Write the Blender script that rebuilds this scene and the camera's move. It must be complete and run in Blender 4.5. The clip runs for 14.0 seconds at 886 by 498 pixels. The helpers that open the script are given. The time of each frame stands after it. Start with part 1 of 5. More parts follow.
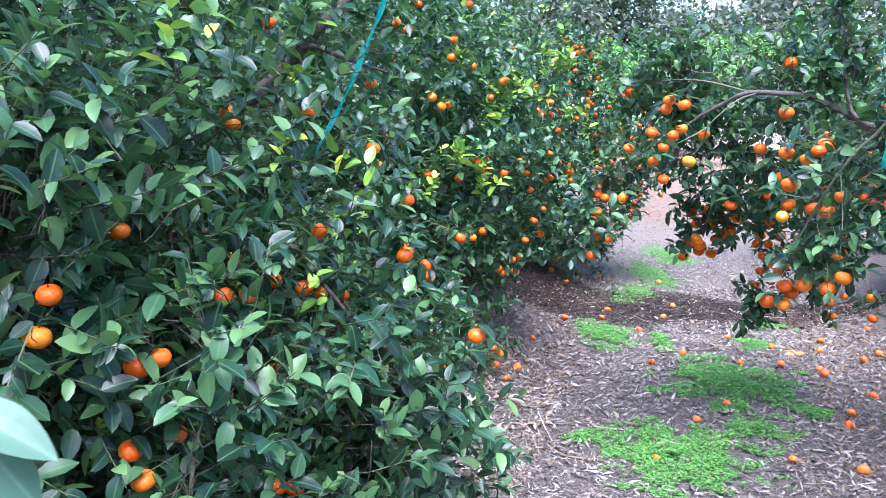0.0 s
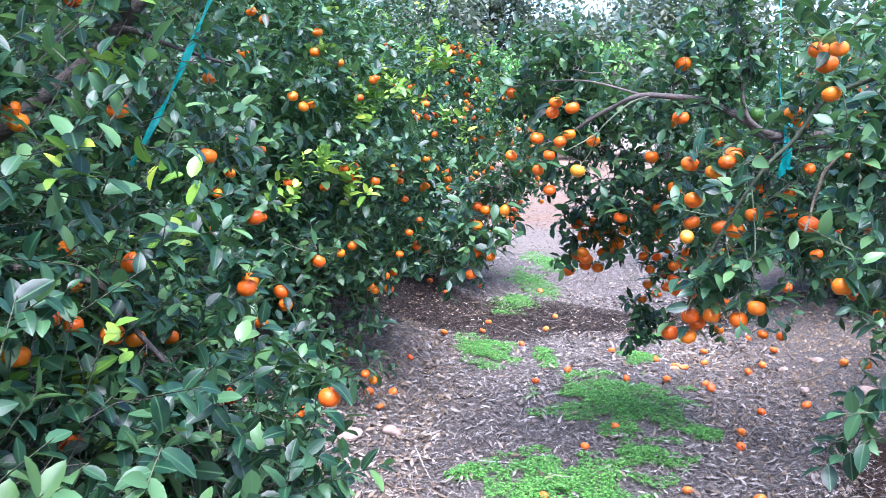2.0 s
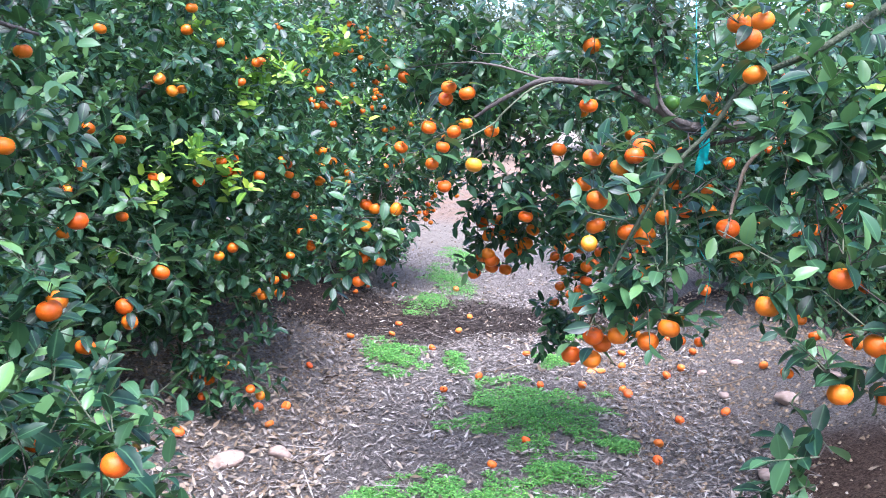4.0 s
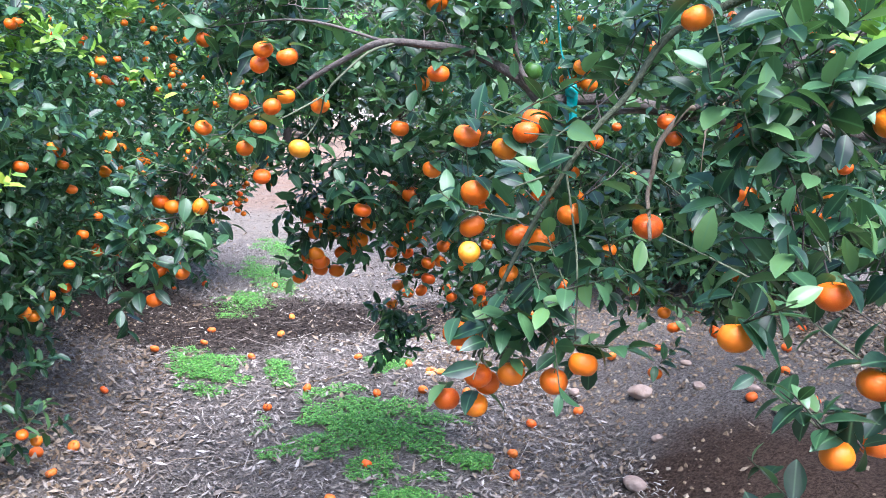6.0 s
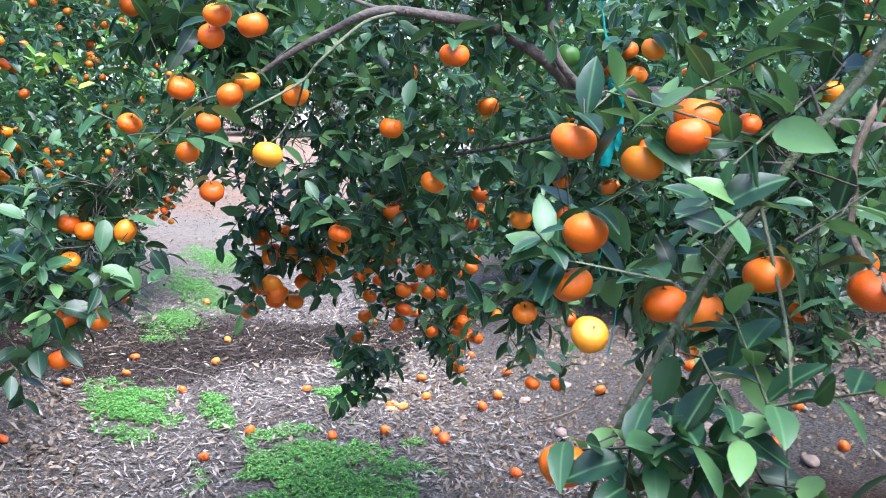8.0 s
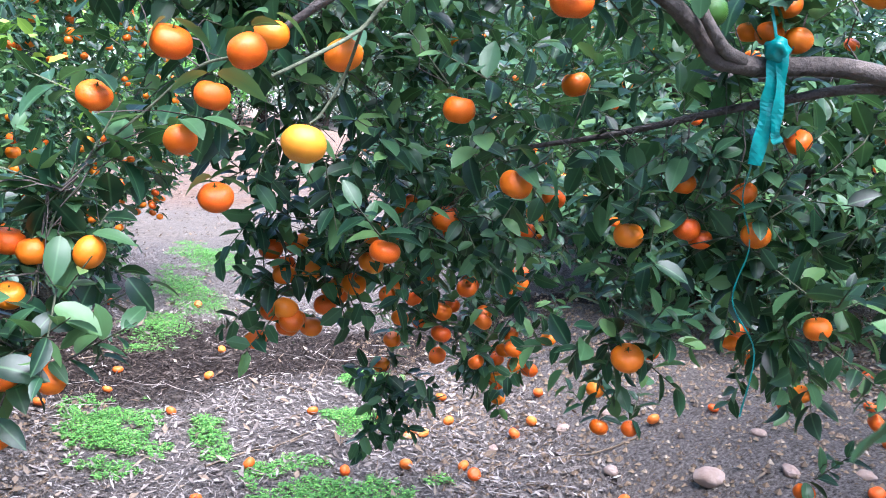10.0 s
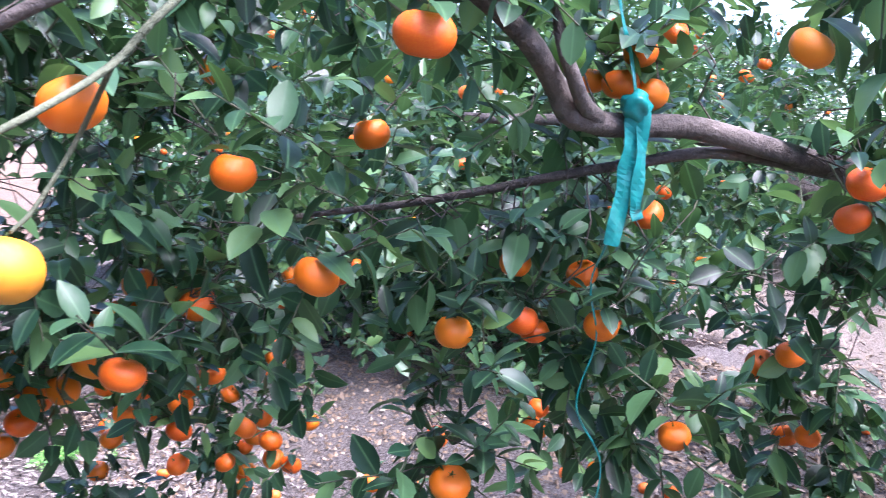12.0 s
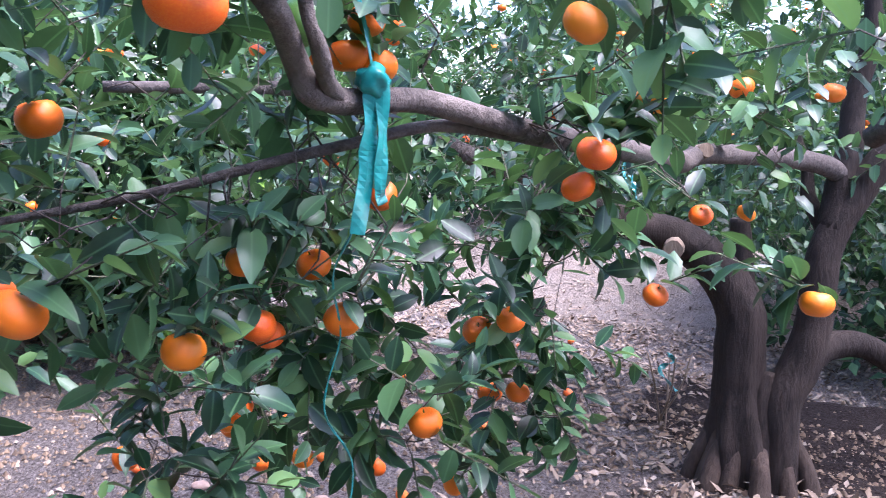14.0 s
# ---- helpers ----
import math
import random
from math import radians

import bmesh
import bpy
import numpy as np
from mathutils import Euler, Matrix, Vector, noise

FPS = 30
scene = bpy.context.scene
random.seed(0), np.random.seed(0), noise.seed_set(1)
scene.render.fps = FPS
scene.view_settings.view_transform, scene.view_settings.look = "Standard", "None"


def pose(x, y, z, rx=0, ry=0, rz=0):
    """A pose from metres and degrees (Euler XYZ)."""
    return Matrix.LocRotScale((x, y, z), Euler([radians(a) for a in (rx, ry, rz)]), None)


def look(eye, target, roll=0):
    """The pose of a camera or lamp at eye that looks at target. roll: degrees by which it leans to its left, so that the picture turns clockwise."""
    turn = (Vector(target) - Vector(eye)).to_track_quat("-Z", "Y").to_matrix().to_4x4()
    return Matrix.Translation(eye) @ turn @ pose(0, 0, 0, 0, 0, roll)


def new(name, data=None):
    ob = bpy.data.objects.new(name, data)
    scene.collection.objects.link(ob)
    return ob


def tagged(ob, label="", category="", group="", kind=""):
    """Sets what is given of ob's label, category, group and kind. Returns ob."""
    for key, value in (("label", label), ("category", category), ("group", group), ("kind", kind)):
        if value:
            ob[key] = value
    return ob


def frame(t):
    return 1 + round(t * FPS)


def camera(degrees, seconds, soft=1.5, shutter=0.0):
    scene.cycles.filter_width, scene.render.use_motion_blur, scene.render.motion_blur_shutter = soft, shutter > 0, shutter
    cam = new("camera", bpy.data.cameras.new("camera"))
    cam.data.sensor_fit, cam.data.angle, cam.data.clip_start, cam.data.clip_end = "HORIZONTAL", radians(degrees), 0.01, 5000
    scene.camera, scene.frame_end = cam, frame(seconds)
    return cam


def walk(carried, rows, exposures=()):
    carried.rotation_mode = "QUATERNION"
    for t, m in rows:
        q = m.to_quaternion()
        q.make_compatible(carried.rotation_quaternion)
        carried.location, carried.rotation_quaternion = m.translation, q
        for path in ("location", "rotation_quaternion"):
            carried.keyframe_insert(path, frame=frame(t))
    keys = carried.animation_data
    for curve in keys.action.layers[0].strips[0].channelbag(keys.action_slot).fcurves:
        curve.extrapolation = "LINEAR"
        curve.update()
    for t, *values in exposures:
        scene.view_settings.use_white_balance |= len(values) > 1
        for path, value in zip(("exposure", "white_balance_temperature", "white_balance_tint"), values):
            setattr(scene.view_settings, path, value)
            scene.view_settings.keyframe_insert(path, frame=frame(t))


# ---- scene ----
cam = camera(53.9, 14.0, 0.85, 0.2)
PATH = [
    (0, (0.134, 0.067, 1.667), (0.077, 2.047, 1.389), 0.2),
    (0.5, (0.185, 0.172, 1.666), (0.131, 2.149, 1.375), 0.2),
    (1, (0.2, 0.254, 1.666), (0.194, 2.232, 1.372), 0.5),
    (1.5, (0.203, 0.412, 1.67), (0.307, 2.39, 1.393), 0.7),
    (2, (0.201, 0.566, 1.674), (0.417, 2.536, 1.403), 0.7),
    (2.2, (0.212, 0.601, 1.668), (0.461, 2.568, 1.406), 0.8),
    (4.3, (0.438, 1.052, 1.661), (0.871, 2.983, 1.369), 1.2),
    (4.5, (0.445, 1.117, 1.659), (0.928, 3.036, 1.366), 1.3),
    (5, (0.456, 1.303, 1.651), (1.07, 3.185, 1.361), 1.2),
    (5.5, (0.466, 1.429, 1.645), (1.18, 3.273, 1.344), 1.1),
    (6, (0.517, 1.57, 1.632), (1.296, 3.384, 1.315), 0.7),
    (6.5, (0.584, 1.732, 1.625), (1.39, 3.533, 1.3), 1.1),
    (7, (0.611, 1.87, 1.623), (1.444, 3.658, 1.297), 1.7),
    (7.5, (0.601, 2.072, 1.61), (1.497, 3.833, 1.3), 1.5),
    (7.7, (0.592, 2.151, 1.612), (1.518, 3.897, 1.305), 1.4),
    (9.8, (0.73, 2.786, 1.579), (1.659, 4.526, 1.251), 2.2),
    (10, (0.721, 2.862, 1.577), (1.669, 4.593, 1.249), 2.2),
    (10.5, (0.686, 3.014, 1.591), (1.7, 4.71, 1.286), 2.0),
    (11, (0.719, 3.098, 1.615), (1.842, 4.732, 1.349), 2.5),
    (11.5, (0.807, 3.207, 1.623), (2.074, 4.733, 1.369), 3.3),
    (12, (0.864, 3.313, 1.629), (2.336, 4.643, 1.379), 3.6),
    (12.5, (0.909, 3.416, 1.633), (2.605, 4.44, 1.361), 3.0),
    (13, (0.918, 3.484, 1.65), (2.77, 4.178, 1.352), 1.7),
    (13.5, (0.914, 3.506, 1.654), (2.831, 3.991, 1.351), 1.8),
    (14, (0.894, 3.542, 1.651), (2.789, 4.104, 1.347), 1.7),
]
EXPOSURES = [(0, 2.62, 5440, 19), (2, 2.62, 5420, 20), (5, 2.58, 5610, 16), (7.5, 2.53, 5650, 13), (10, 2.65, 5630, 17), (11, 2.77, 5720, 25), (12, 3.04, 5690, 30), (13, 2.99, 5690, 31), (14, 2.97, 5720, 31)]
walk(cam, [(t, look(eye, target, roll)) for t, eye, target, roll in PATH], EXPOSURES)

# ---- light ----
world = bpy.data.worlds.new("overcast_sky")
scene.world = world
world.use_nodes = True
wn, wl = world.node_tree.nodes, world.node_tree.links
SUN_EL, SUN_ROT = 64.0, 176.0
sky = wn.new("ShaderNodeTexSky")
sky.sky_type, sky.sun_disc = "NISHITA", False
sky.sun_elevation, sky.sun_rotation = radians(SUN_EL), radians(SUN_ROT)
sky.air_density, sky.dust_density, sky.ozone_density = 1.0, 1.5, 1.5
wl.new(sky.outputs[0], wn["Background"].inputs[0])
wn["Background"].inputs[1].default_value = 0.095
sun = new("sun", bpy.data.lights.new("sun", "SUN"))
sun.data.energy, sun.data.angle, sun.data.color = 2.3, radians(46), (1.0, 0.97, 0.93)
sun.matrix_world = look((4 * math.sin(radians(SUN_ROT)) * math.cos(radians(SUN_EL)), 4 * math.cos(radians(SUN_ROT)) * math.cos(radians(SUN_EL)), 4 * math.sin(radians(SUN_EL))), (0, 0, 0))

# ---- materials ----
def material(name, rough=0.6, spec=0.5):
    m = bpy.data.materials.new(name)
    m.use_nodes = True
    n, l = m.node_tree.nodes, m.node_tree.links
    b = n["Principled BSDF"]
    b.inputs["Roughness"].default_value = rough
    b.inputs["Specular IOR Level"].default_value = spec
    return m, n, l, b


def ramp(n, l, src, stops):
    r = n.new("ShaderNodeValToRGB")
    while len(r.color_ramp.elements) < len(stops):
        r.color_ramp.elements.new(0.5)
    for e, (p, c) in zip(r.color_ramp.elements, stops):
        e.position, e.color = p, (*c, 1)
    l.new(src, r.inputs[0])
    return r.outputs[0]


def noise_tex(n, l, scale, detail=4.0, coord=None, rough=0.55, dims=None):
    t = n.new("ShaderNodeTexNoise")
    t.inputs["Scale"].default_value, t.inputs["Detail"].default_value, t.inputs["Roughness"].default_value = scale, detail, rough
    if coord is not None:
        l.new(coord, t.inputs["Vector"])
    return t.outputs["Fac"]


def mix(n, l, fac, a, b, kind="MIX"):
    m = n.new("ShaderNodeMix")
    m.data_type, m.blend_type = "RGBA", kind
    for sock, v in ((m.inputs[0], fac), (m.inputs[6], a), (m.inputs[7], b)):
        if isinstance(v, (int, float)):
            sock.default_value = v
        elif isinstance(v, tuple):
            sock.default_value = (*v, 1)
        else:
            l.new(v, sock)
    return m.outputs[2]


def bump(n, l, b, src, strength, dist):
    k = n.new("ShaderNodeBump")
    k.inputs["Strength"].default_value, k.inputs["Distance"].default_value = strength, dist
    l.new(src, k.inputs["Height"])
    l.new(k.outputs[0], b.inputs["Normal"])


def position(n):
    return n.new("ShaderNodeNewGeometry").outputs["Position"]


def object_coord(n):
    return n.new("ShaderNodeTexCoord").outputs["Object"]


def leaf_material(name, dark, mid, light, rough=0.32, single=False):
    """Waxy citrus leaf: colour by leaf, paler midrib, some light let through."""
    m, n, l, b = material(name, rough, 0.45)
    rnd = n.new("ShaderNodeObjectInfo").outputs["Random"] if single else n.new("ShaderNodeNewGeometry").outputs["Random Per Island"]
    col = ramp(n, l, rnd, [(0.0, dark), (0.5, mid), (0.82, light), (1.0, (min(1, light[0] * 1.9), min(1, light[1] * 1.55), light[2] * 1.2))])
    uv = n.new("ShaderNodeUVMap").outputs[0]
    sep = n.new("ShaderNodeSeparateXYZ")
    l.new(uv, sep.inputs[0])
    rib = n.new("ShaderNodeMath")
    rib.operation = "ABSOLUTE"
    l.new(sep.outputs[1], rib.inputs[0])
    ribf = ramp(n, l, rib.outputs[0], [(0.0, (0.7, 0.7, 0.7)), (0.06, (0, 0, 0))])
    pale = tuple(min(1, c * 1.25 + 0.01) for c in light)
    col = mix(n, l, ribf, col, pale)
    mott = noise_tex(n, l, 35.0, 3.0, position(n))
    col = mix(n, l, ramp(n, l, mott, [(0.35, (0, 0, 0)), (0.75, (0.22, 0.22, 0.22))]), col, light)
    l.new(col, b.inputs["Base Color"])
    bump(n, l, b, noise_tex(n, l, 120.0, 2.0, position(n)), 0.15, 0.002)
    tr = n.new("ShaderNodeBsdfTranslucent")
    l.new(mix(n, l, 0.42, col, (0.14, 0.3, 0.06)), tr.inputs[0])
    sh = n.new("ShaderNodeMixShader")
    sh.inputs[0].default_value = 0.25
    l.new(b.outputs[0], sh.inputs[1])
    l.new(tr.outputs[0], sh.inputs[2])
    l.new(sh.outputs[0], n["Material Output"].inputs[0])
    return m


LEAF = leaf_material("citrus_leaf", (0.002, 0.01, 0.007), (0.0105, 0.044, 0.024), (0.075, 0.165, 0.066), 0.38)
LEAF_ONE = leaf_material("citrus_leaf_single", (0.002, 0.01, 0.007), (0.0105, 0.044, 0.024), (0.075, 0.165, 0.066), 0.35, single=True)
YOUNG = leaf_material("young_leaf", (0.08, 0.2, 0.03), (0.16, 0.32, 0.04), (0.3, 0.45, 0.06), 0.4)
# lighter leaf green that holds the glare on the nearest leaf
GLARE_LEAF = leaf_material("glare_leaf", (0.06, 0.13, 0.08), (0.08, 0.16, 0.1), (0.12, 0.21, 0.14), 0.4)
# far foliage, with pale air haze mixed into its grey-green
FAR_LEAF = leaf_material("hazy_foliage", (0.045, 0.062, 0.052), (0.078, 0.1, 0.08), (0.12, 0.145, 0.112), 0.8)


def peel_material(name, a, b_, c, rough=0.38):
    m, n, l, b = material(name, rough, 0.48)
    rnd = n.new("ShaderNodeObjectInfo").outputs["Random"]
    col = ramp(n, l, rnd, [(0.0, a), (0.55, b_), (1.0, c)])
    co = object_coord(n)
    col = mix(n, l, ramp(n, l, noise_tex(n, l, 30.0, 3.0, co), [(0.4, (0, 0, 0)), (0.8, (0.5, 0.5, 0.5))]), col, c)
    l.new(col, b.inputs["Base Color"])
    b.inputs["Subsurface Weight"].default_value = 0.12
    b.inputs["Subsurface Radius"].default_value = (0.012, 0.005, 0.001)
    v = n.new("ShaderNodeTexVoronoi")
    v.inputs["Scale"].default_value = 420.0
    l.new(co, v.inputs["Vector"])
    bump(n, l, b, v.outputs["Distance"], 0.25, 0.0008)
    return m


PEEL = peel_material("mandarin_peel", (0.77, 0.095, 0.003), (0.86, 0.16, 0.004), (0.91, 0.24, 0.007))
PEEL_YELLOW = peel_material("ripening_peel", (0.86, 0.26, 0.01), (0.85, 0.28, 0.012), (0.84, 0.33, 0.02))
PEEL_GREEN = peel_material("green_peel", (0.03, 0.1, 0.015), (0.045, 0.13, 0.02), (0.07, 0.17, 0.025))
PEEL_OLD = peel_material("fallen_peel", (0.76, 0.1, 0.01), (0.82, 0.14, 0.014), (0.84, 0.21, 0.03), 0.5)


def bark_material(name, a, b_, scale=40.0, grain=0.25):
    m, n, l, b = material(name, 0.8, 0.25)
    co = object_coord(n)
    mp = n.new("ShaderNodeMapping")
    mp.inputs["Scale"].default_value = (1, 1, grain)
    l.new(co, mp.inputs[0])
    f = noise_tex(n, l, scale, 6.0, mp.outputs[0], 0.65)
    big = noise_tex(n, l, 5.0, 3.0, co)
    col = ramp(n, l, f, [(0.25, a), (0.7, b_)])
    col = mix(n, l, ramp(n, l, big, [(0.5, (0, 0, 0)), (0.72, (0.6, 0.6, 0.6))]), col, tuple(min(1, c * 1.5) for c in b_))
    l.new(col, b.inputs["Base Color"])
    bump(n, l, b, f, 0.9, 0.01)
    return m


ROOT = bark_material("root_bark", (0.018, 0.012, 0.008), (0.07, 0.047, 0.034), 55.0)
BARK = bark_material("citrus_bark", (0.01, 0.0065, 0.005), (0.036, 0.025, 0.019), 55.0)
LIMB = bark_material("limb_bark", (0.035, 0.027, 0.024), (0.14, 0.115, 0.1), 70.0, 0.9)
TWIG = bark_material("green_twig", (0.05, 0.06, 0.036), (0.13, 0.14, 0.085), 80.0, 0.9)
CALYX_GREEN = bark_material("green_calyx", (0.05, 0.09, 0.025), (0.12, 0.19, 0.06), 80.0, 0.9)
CUTWOOD = bark_material("cut_wood", (0.13, 0.09, 0.06), (0.27, 0.2, 0.14), 70.0)


def dry_material(name, stops, rough=0.85):
    m, n, l, b = material(name, rough, 0.2)
    rnd = n.new("ShaderNodeNewGeometry").outputs["Random Per Island"]
    col = ramp(n, l, rnd, stops)
    col = mix(n, l, ramp(n, l, noise_tex(n, l, 90.0, 4.0, position(n)), [(0.3, (0, 0, 0)), (0.8, (0.6, 0.6, 0.6))]), col, tuple(c * 0.5 for c in stops[1][1]))
    l.new(col, b.inputs["Base Color"])
    return m


CHIP = dry_material("dry_mulch", [(0.0, (0.035, 0.027, 0.023)), (0.3, (0.15, 0.122, 0.106)), (0.6, (0.315, 0.265, 0.232)), (0.88, (0.44, 0.385, 0.35)), (1.0, (0.55, 0.495, 0.45))])
DEADLEAF = dry_material("dead_leaves", [(0.0, (0.05, 0.03, 0.02)), (0.35, (0.22, 0.16, 0.11)), (0.7, (0.29, 0.22, 0.165)), (1.0, (0.39, 0.32, 0.25))])
PEBBLE = dry_material("pebbles", [(0.0, (0.1, 0.07, 0.05)), (0.5, (0.235, 0.163, 0.107)), (0.85, (0.29, 0.205, 0.135)), (1.0, (0.45, 0.37, 0.285))])
CLOVER = leaf_material("clover", (0.035, 0.14, 0.026), (0.095, 0.28, 0.055), (0.17, 0.4, 0.088), 0.6)
STONE, _n, _l, _b = material("field_stone", 0.85, 0.3)
_c = object_coord(_n)
_l.new(ramp(_n, _l, noise_tex(_n, _l, 14.0, 6.0, _c, 0.65), [(0.3, (0.26, 0.17, 0.13)), (0.7, (0.42, 0.32, 0.27))]), _b.inputs["Base Color"])
bump(_n, _l, _b, noise_tex(_n, _l, 45.0, 6.0, _c), 0.6, 0.01)

TAPE, _n, _l, _b = material("teal_plastic_tape", 0.3, 0.5)
_l.new(ramp(_n, _l, noise_tex(_n, _l, 60.0, 3.0, object_coord(_n)), [(0.3, (0.0, 0.16, 0.15)), (0.7, (0.01, 0.3, 0.27))]), _b.inputs["Base Color"])
_b.inputs["Transmission Weight"].default_value = 0.15
FLESH, _n, _l, _b = material("split_fruit_flesh", 0.35)
_l.new(ramp(_n, _l, noise_tex(_n, _l, 80.0, 3.0, object_coord(_n)), [(0.3, (0.75, 0.22, 0.03)), (0.7, (0.85, 0.5, 0.25))]), _b.inputs["Base Color"])

# Row geometry: the alley runs along U, N points across it to the right.
U2, N2 = np.array((0.225, 0.974)), np.array((0.974, -0.225))
PITCH, MID = 6.1, 0.4


def plan(s, r):
    p = s * N2 + r * U2
    return float(p[0]), float(p[1])


def smooth(a, b, v):
    k = np.clip((np.asarray(v, float) - a) / (b - a), 0, 1)
    return k * k * (3 - 2 * k)


def ground_height(x, y):
    """Flat alleys with a low bank of soil under each row of trees."""
    x, y = np.asarray(x, float), np.asarray(y, float)
    s, r = x * N2[0] + y * N2[1], x * U2[0] + y * U2[1]
    d = np.abs((s - MID + PITCH / 2) % PITCH - PITCH / 2)
    z = 0.30 * smooth(0.95, 1.95, d) * (1 - smooth(11.5, 13.5, r))
    z = z + 0.02 * np.sin(2.1 * x + 1.3 * y) * np.sin(1.7 * y - 0.6 * x) * smooth(0.6, 1.4, d)
    z = z + 0.006 * np.sin(9 * x + 3 * y) * np.sin(7 * y - 4 * x + 1)
    # crumbly clods, coarser on the banks
    z = z + (0.004 + 0.01 * smooth(0.7, 1.3, d)) * np.sin(23 * x + 2 * np.sin(11 * y)) * np.sin(21 * y + 2 * np.sin(13 * x + 1)) * (1 - smooth(9, 13, r))
    return z


# Ground colour by the plan: mulch in the alleys, brown soil on the banks, pale grit and red soil past the rows.
GROUND, n, l, b = material("orchard_soil", 0.95, 0.15)
pos = position(n)
def dotted(vec, off):
    d = n.new("ShaderNodeVectorMath")
    d.operation = "DOT_PRODUCT"
    d.inputs[1].default_value = vec
    l.new(pos, d.inputs[0])
    a = n.new("ShaderNodeMath")
    a.operation = "ADD"
    a.inputs[1].default_value = off
    l.new(d.outputs["Value"], a.inputs[0])
    return a.outputs[0]
def calc(op, a, b_):
    m = n.new("ShaderNodeMath")
    m.operation = op
    for i, v in enumerate((a, b_)):
        if isinstance(v, (int, float)):
            m.inputs[i].default_value = v
        elif v is not None:
            l.new(v, m.inputs[i])
    return m.outputs[0]
across = dotted((N2[0], N2[1], 0), -MID + PITCH / 2)
along = dotted((U2[0], U2[1], 0), 0.0)
wob = noise_tex(n, l, 1.6, 4.0, pos)
bare = calc("ABSOLUTE", calc("SUBTRACT", calc("FLOORED_MODULO", dotted((N2[0], N2[1], 0), 0.5 - MID + PITCH / 2), PITCH), PITCH / 2), None)
bare = calc("ADD", bare, calc("MULTIPLY", calc("SUBTRACT", wob, 0.5), 0.6))
fine = noise_tex(n, l, 70.0, 6.0, pos, 0.7)
mid_n = noise_tex(n, l, 9.0, 5.0, pos, 0.6)
soil = ramp(n, l, fine, [(0.3, (0.05, 0.031, 0.018)), (0.5, (0.295, 0.203, 0.122)), (0.7, (0.62, 0.48, 0.335))])
soil = mix(n, l, ramp(n, l, mid_n, [(0.35, (0, 0, 0)), (0.7, (0.55, 0.55, 0.55))]), soil, (0.27, 0.185, 0.107))
mulch = ramp(n, l, fine, [(0.3, (0.035, 0.028, 0.025)), (0.5, (0.23, 0.195, 0.175)), (0.7, (0.46, 0.405, 0.37))])
streak = noise_tex(n, l, 1.1, 6.0, pos, 0.7)
red = mix(n, l, ramp(n, l, streak, [(0.35, (0, 0, 0)), (0.62, (0.8, 0.8, 0.8))]), ramp(n, l, mid_n, [(0.3, (0.2, 0.115, 0.072)), (0.7, (0.43, 0.275, 0.185))]), ramp(n, l, fine, [(0.3, (0.2, 0.14, 0.11)), (0.7, (0.42, 0.33, 0.27))]))
grit = mix(n, l, ramp(n, l, streak, [(0.38, (0, 0, 0)), (0.6, (0.75, 0.75, 0.75))]), ramp(n, l, fine, [(0.3, (0.15, 0.12, 0.095)), (0.7, (0.47, 0.395, 0.325))]), ramp(n, l, mid_n, [(0.35, (0.15, 0.115, 0.09)), (0.65, (0.37, 0.305, 0.25))]))
moist_shade = ramp(n, l, fine, [(0.3, (0.022, 0.012, 0.008)), (0.5, (0.08, 0.047, 0.032)), (0.72, (0.165, 0.105, 0.075))])
dark_soil = ramp(n, l, fine, [(0.3, (0.012, 0.008, 0.007)), (0.75, (0.075, 0.05, 0.041))])
base = mix(n, l, ramp(n, l, bare, [(1.0, (0, 0, 0)), (1.25, (1, 1, 1))]), mulch, soil)
# dark earth across the alley at one place, left tree's shade in its colour
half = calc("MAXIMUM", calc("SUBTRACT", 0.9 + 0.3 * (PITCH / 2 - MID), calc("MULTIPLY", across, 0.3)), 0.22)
shade_bandf = calc("DIVIDE", calc("ABSOLUTE", calc("SUBTRACT", calc("ADD", along, calc("MULTIPLY", calc("SUBTRACT", mid_n, 0.5), 0.9)), 8.3), None), half)
shade_bandf = ramp(n, l, shade_bandf, [(0.5, (0.93, 0.93, 0.93)), (1.25, (0, 0, 0))])
# brown bank soil, darkened to hold the arching crown's shade in its colour
spot = n.new("ShaderNodeVectorMath")
spot.operation = "DISTANCE"
spot.inputs[1].default_value = (3.1, 3.9, 0.25)
l.new(pos, spot.inputs[0])
spotf = ramp(n, l, calc("ADD", spot.outputs["Value"], calc("MULTIPLY", calc("SUBTRACT", wob, 0.5), 1.2)), [(0.5, (0.95, 0.95, 0.95)), (2.0, (0, 0, 0))])
base = mix(n, l, spotf, base, moist_shade)
# darker round patch of earth beside the trunk
spot = n.new("ShaderNodeVectorMath")
spot.operation = "DISTANCE"
spot.inputs[1].default_value = (5.15, 2.75, 0.3)
l.new(pos, spot.inputs[0])
spotf = ramp(n, l, calc("ADD", spot.outputs["Value"], calc("MULTIPLY", calc("SUBTRACT", wob, 0.5), 1.2)), [(0.85, (0.95, 0.95, 0.95)), (1.4, (0, 0, 0))])
base = mix(n, l, spotf, base, dark_soil)
base = mix(n, l, shade_bandf, base, dark_soil)
gr = n.new("ShaderNodeMapRange")
gr.inputs["From Min"].default_value, gr.inputs["From Max"].default_value = 12.4, 13.6
l.new(calc("ADD", along, calc("MULTIPLY", mid_n, 0.8)), gr.inputs["Value"])
base = mix(n, l, gr.outputs[0], base, grit)
rd = n.new("ShaderNodeMapRange")
rd.inputs["From Min"].default_value, rd.inputs["From Max"].default_value = 15.6, 16.6
l.new(calc("ADD", along, calc("MULTIPLY", mid_n, 0.8)), rd.inputs["Value"])
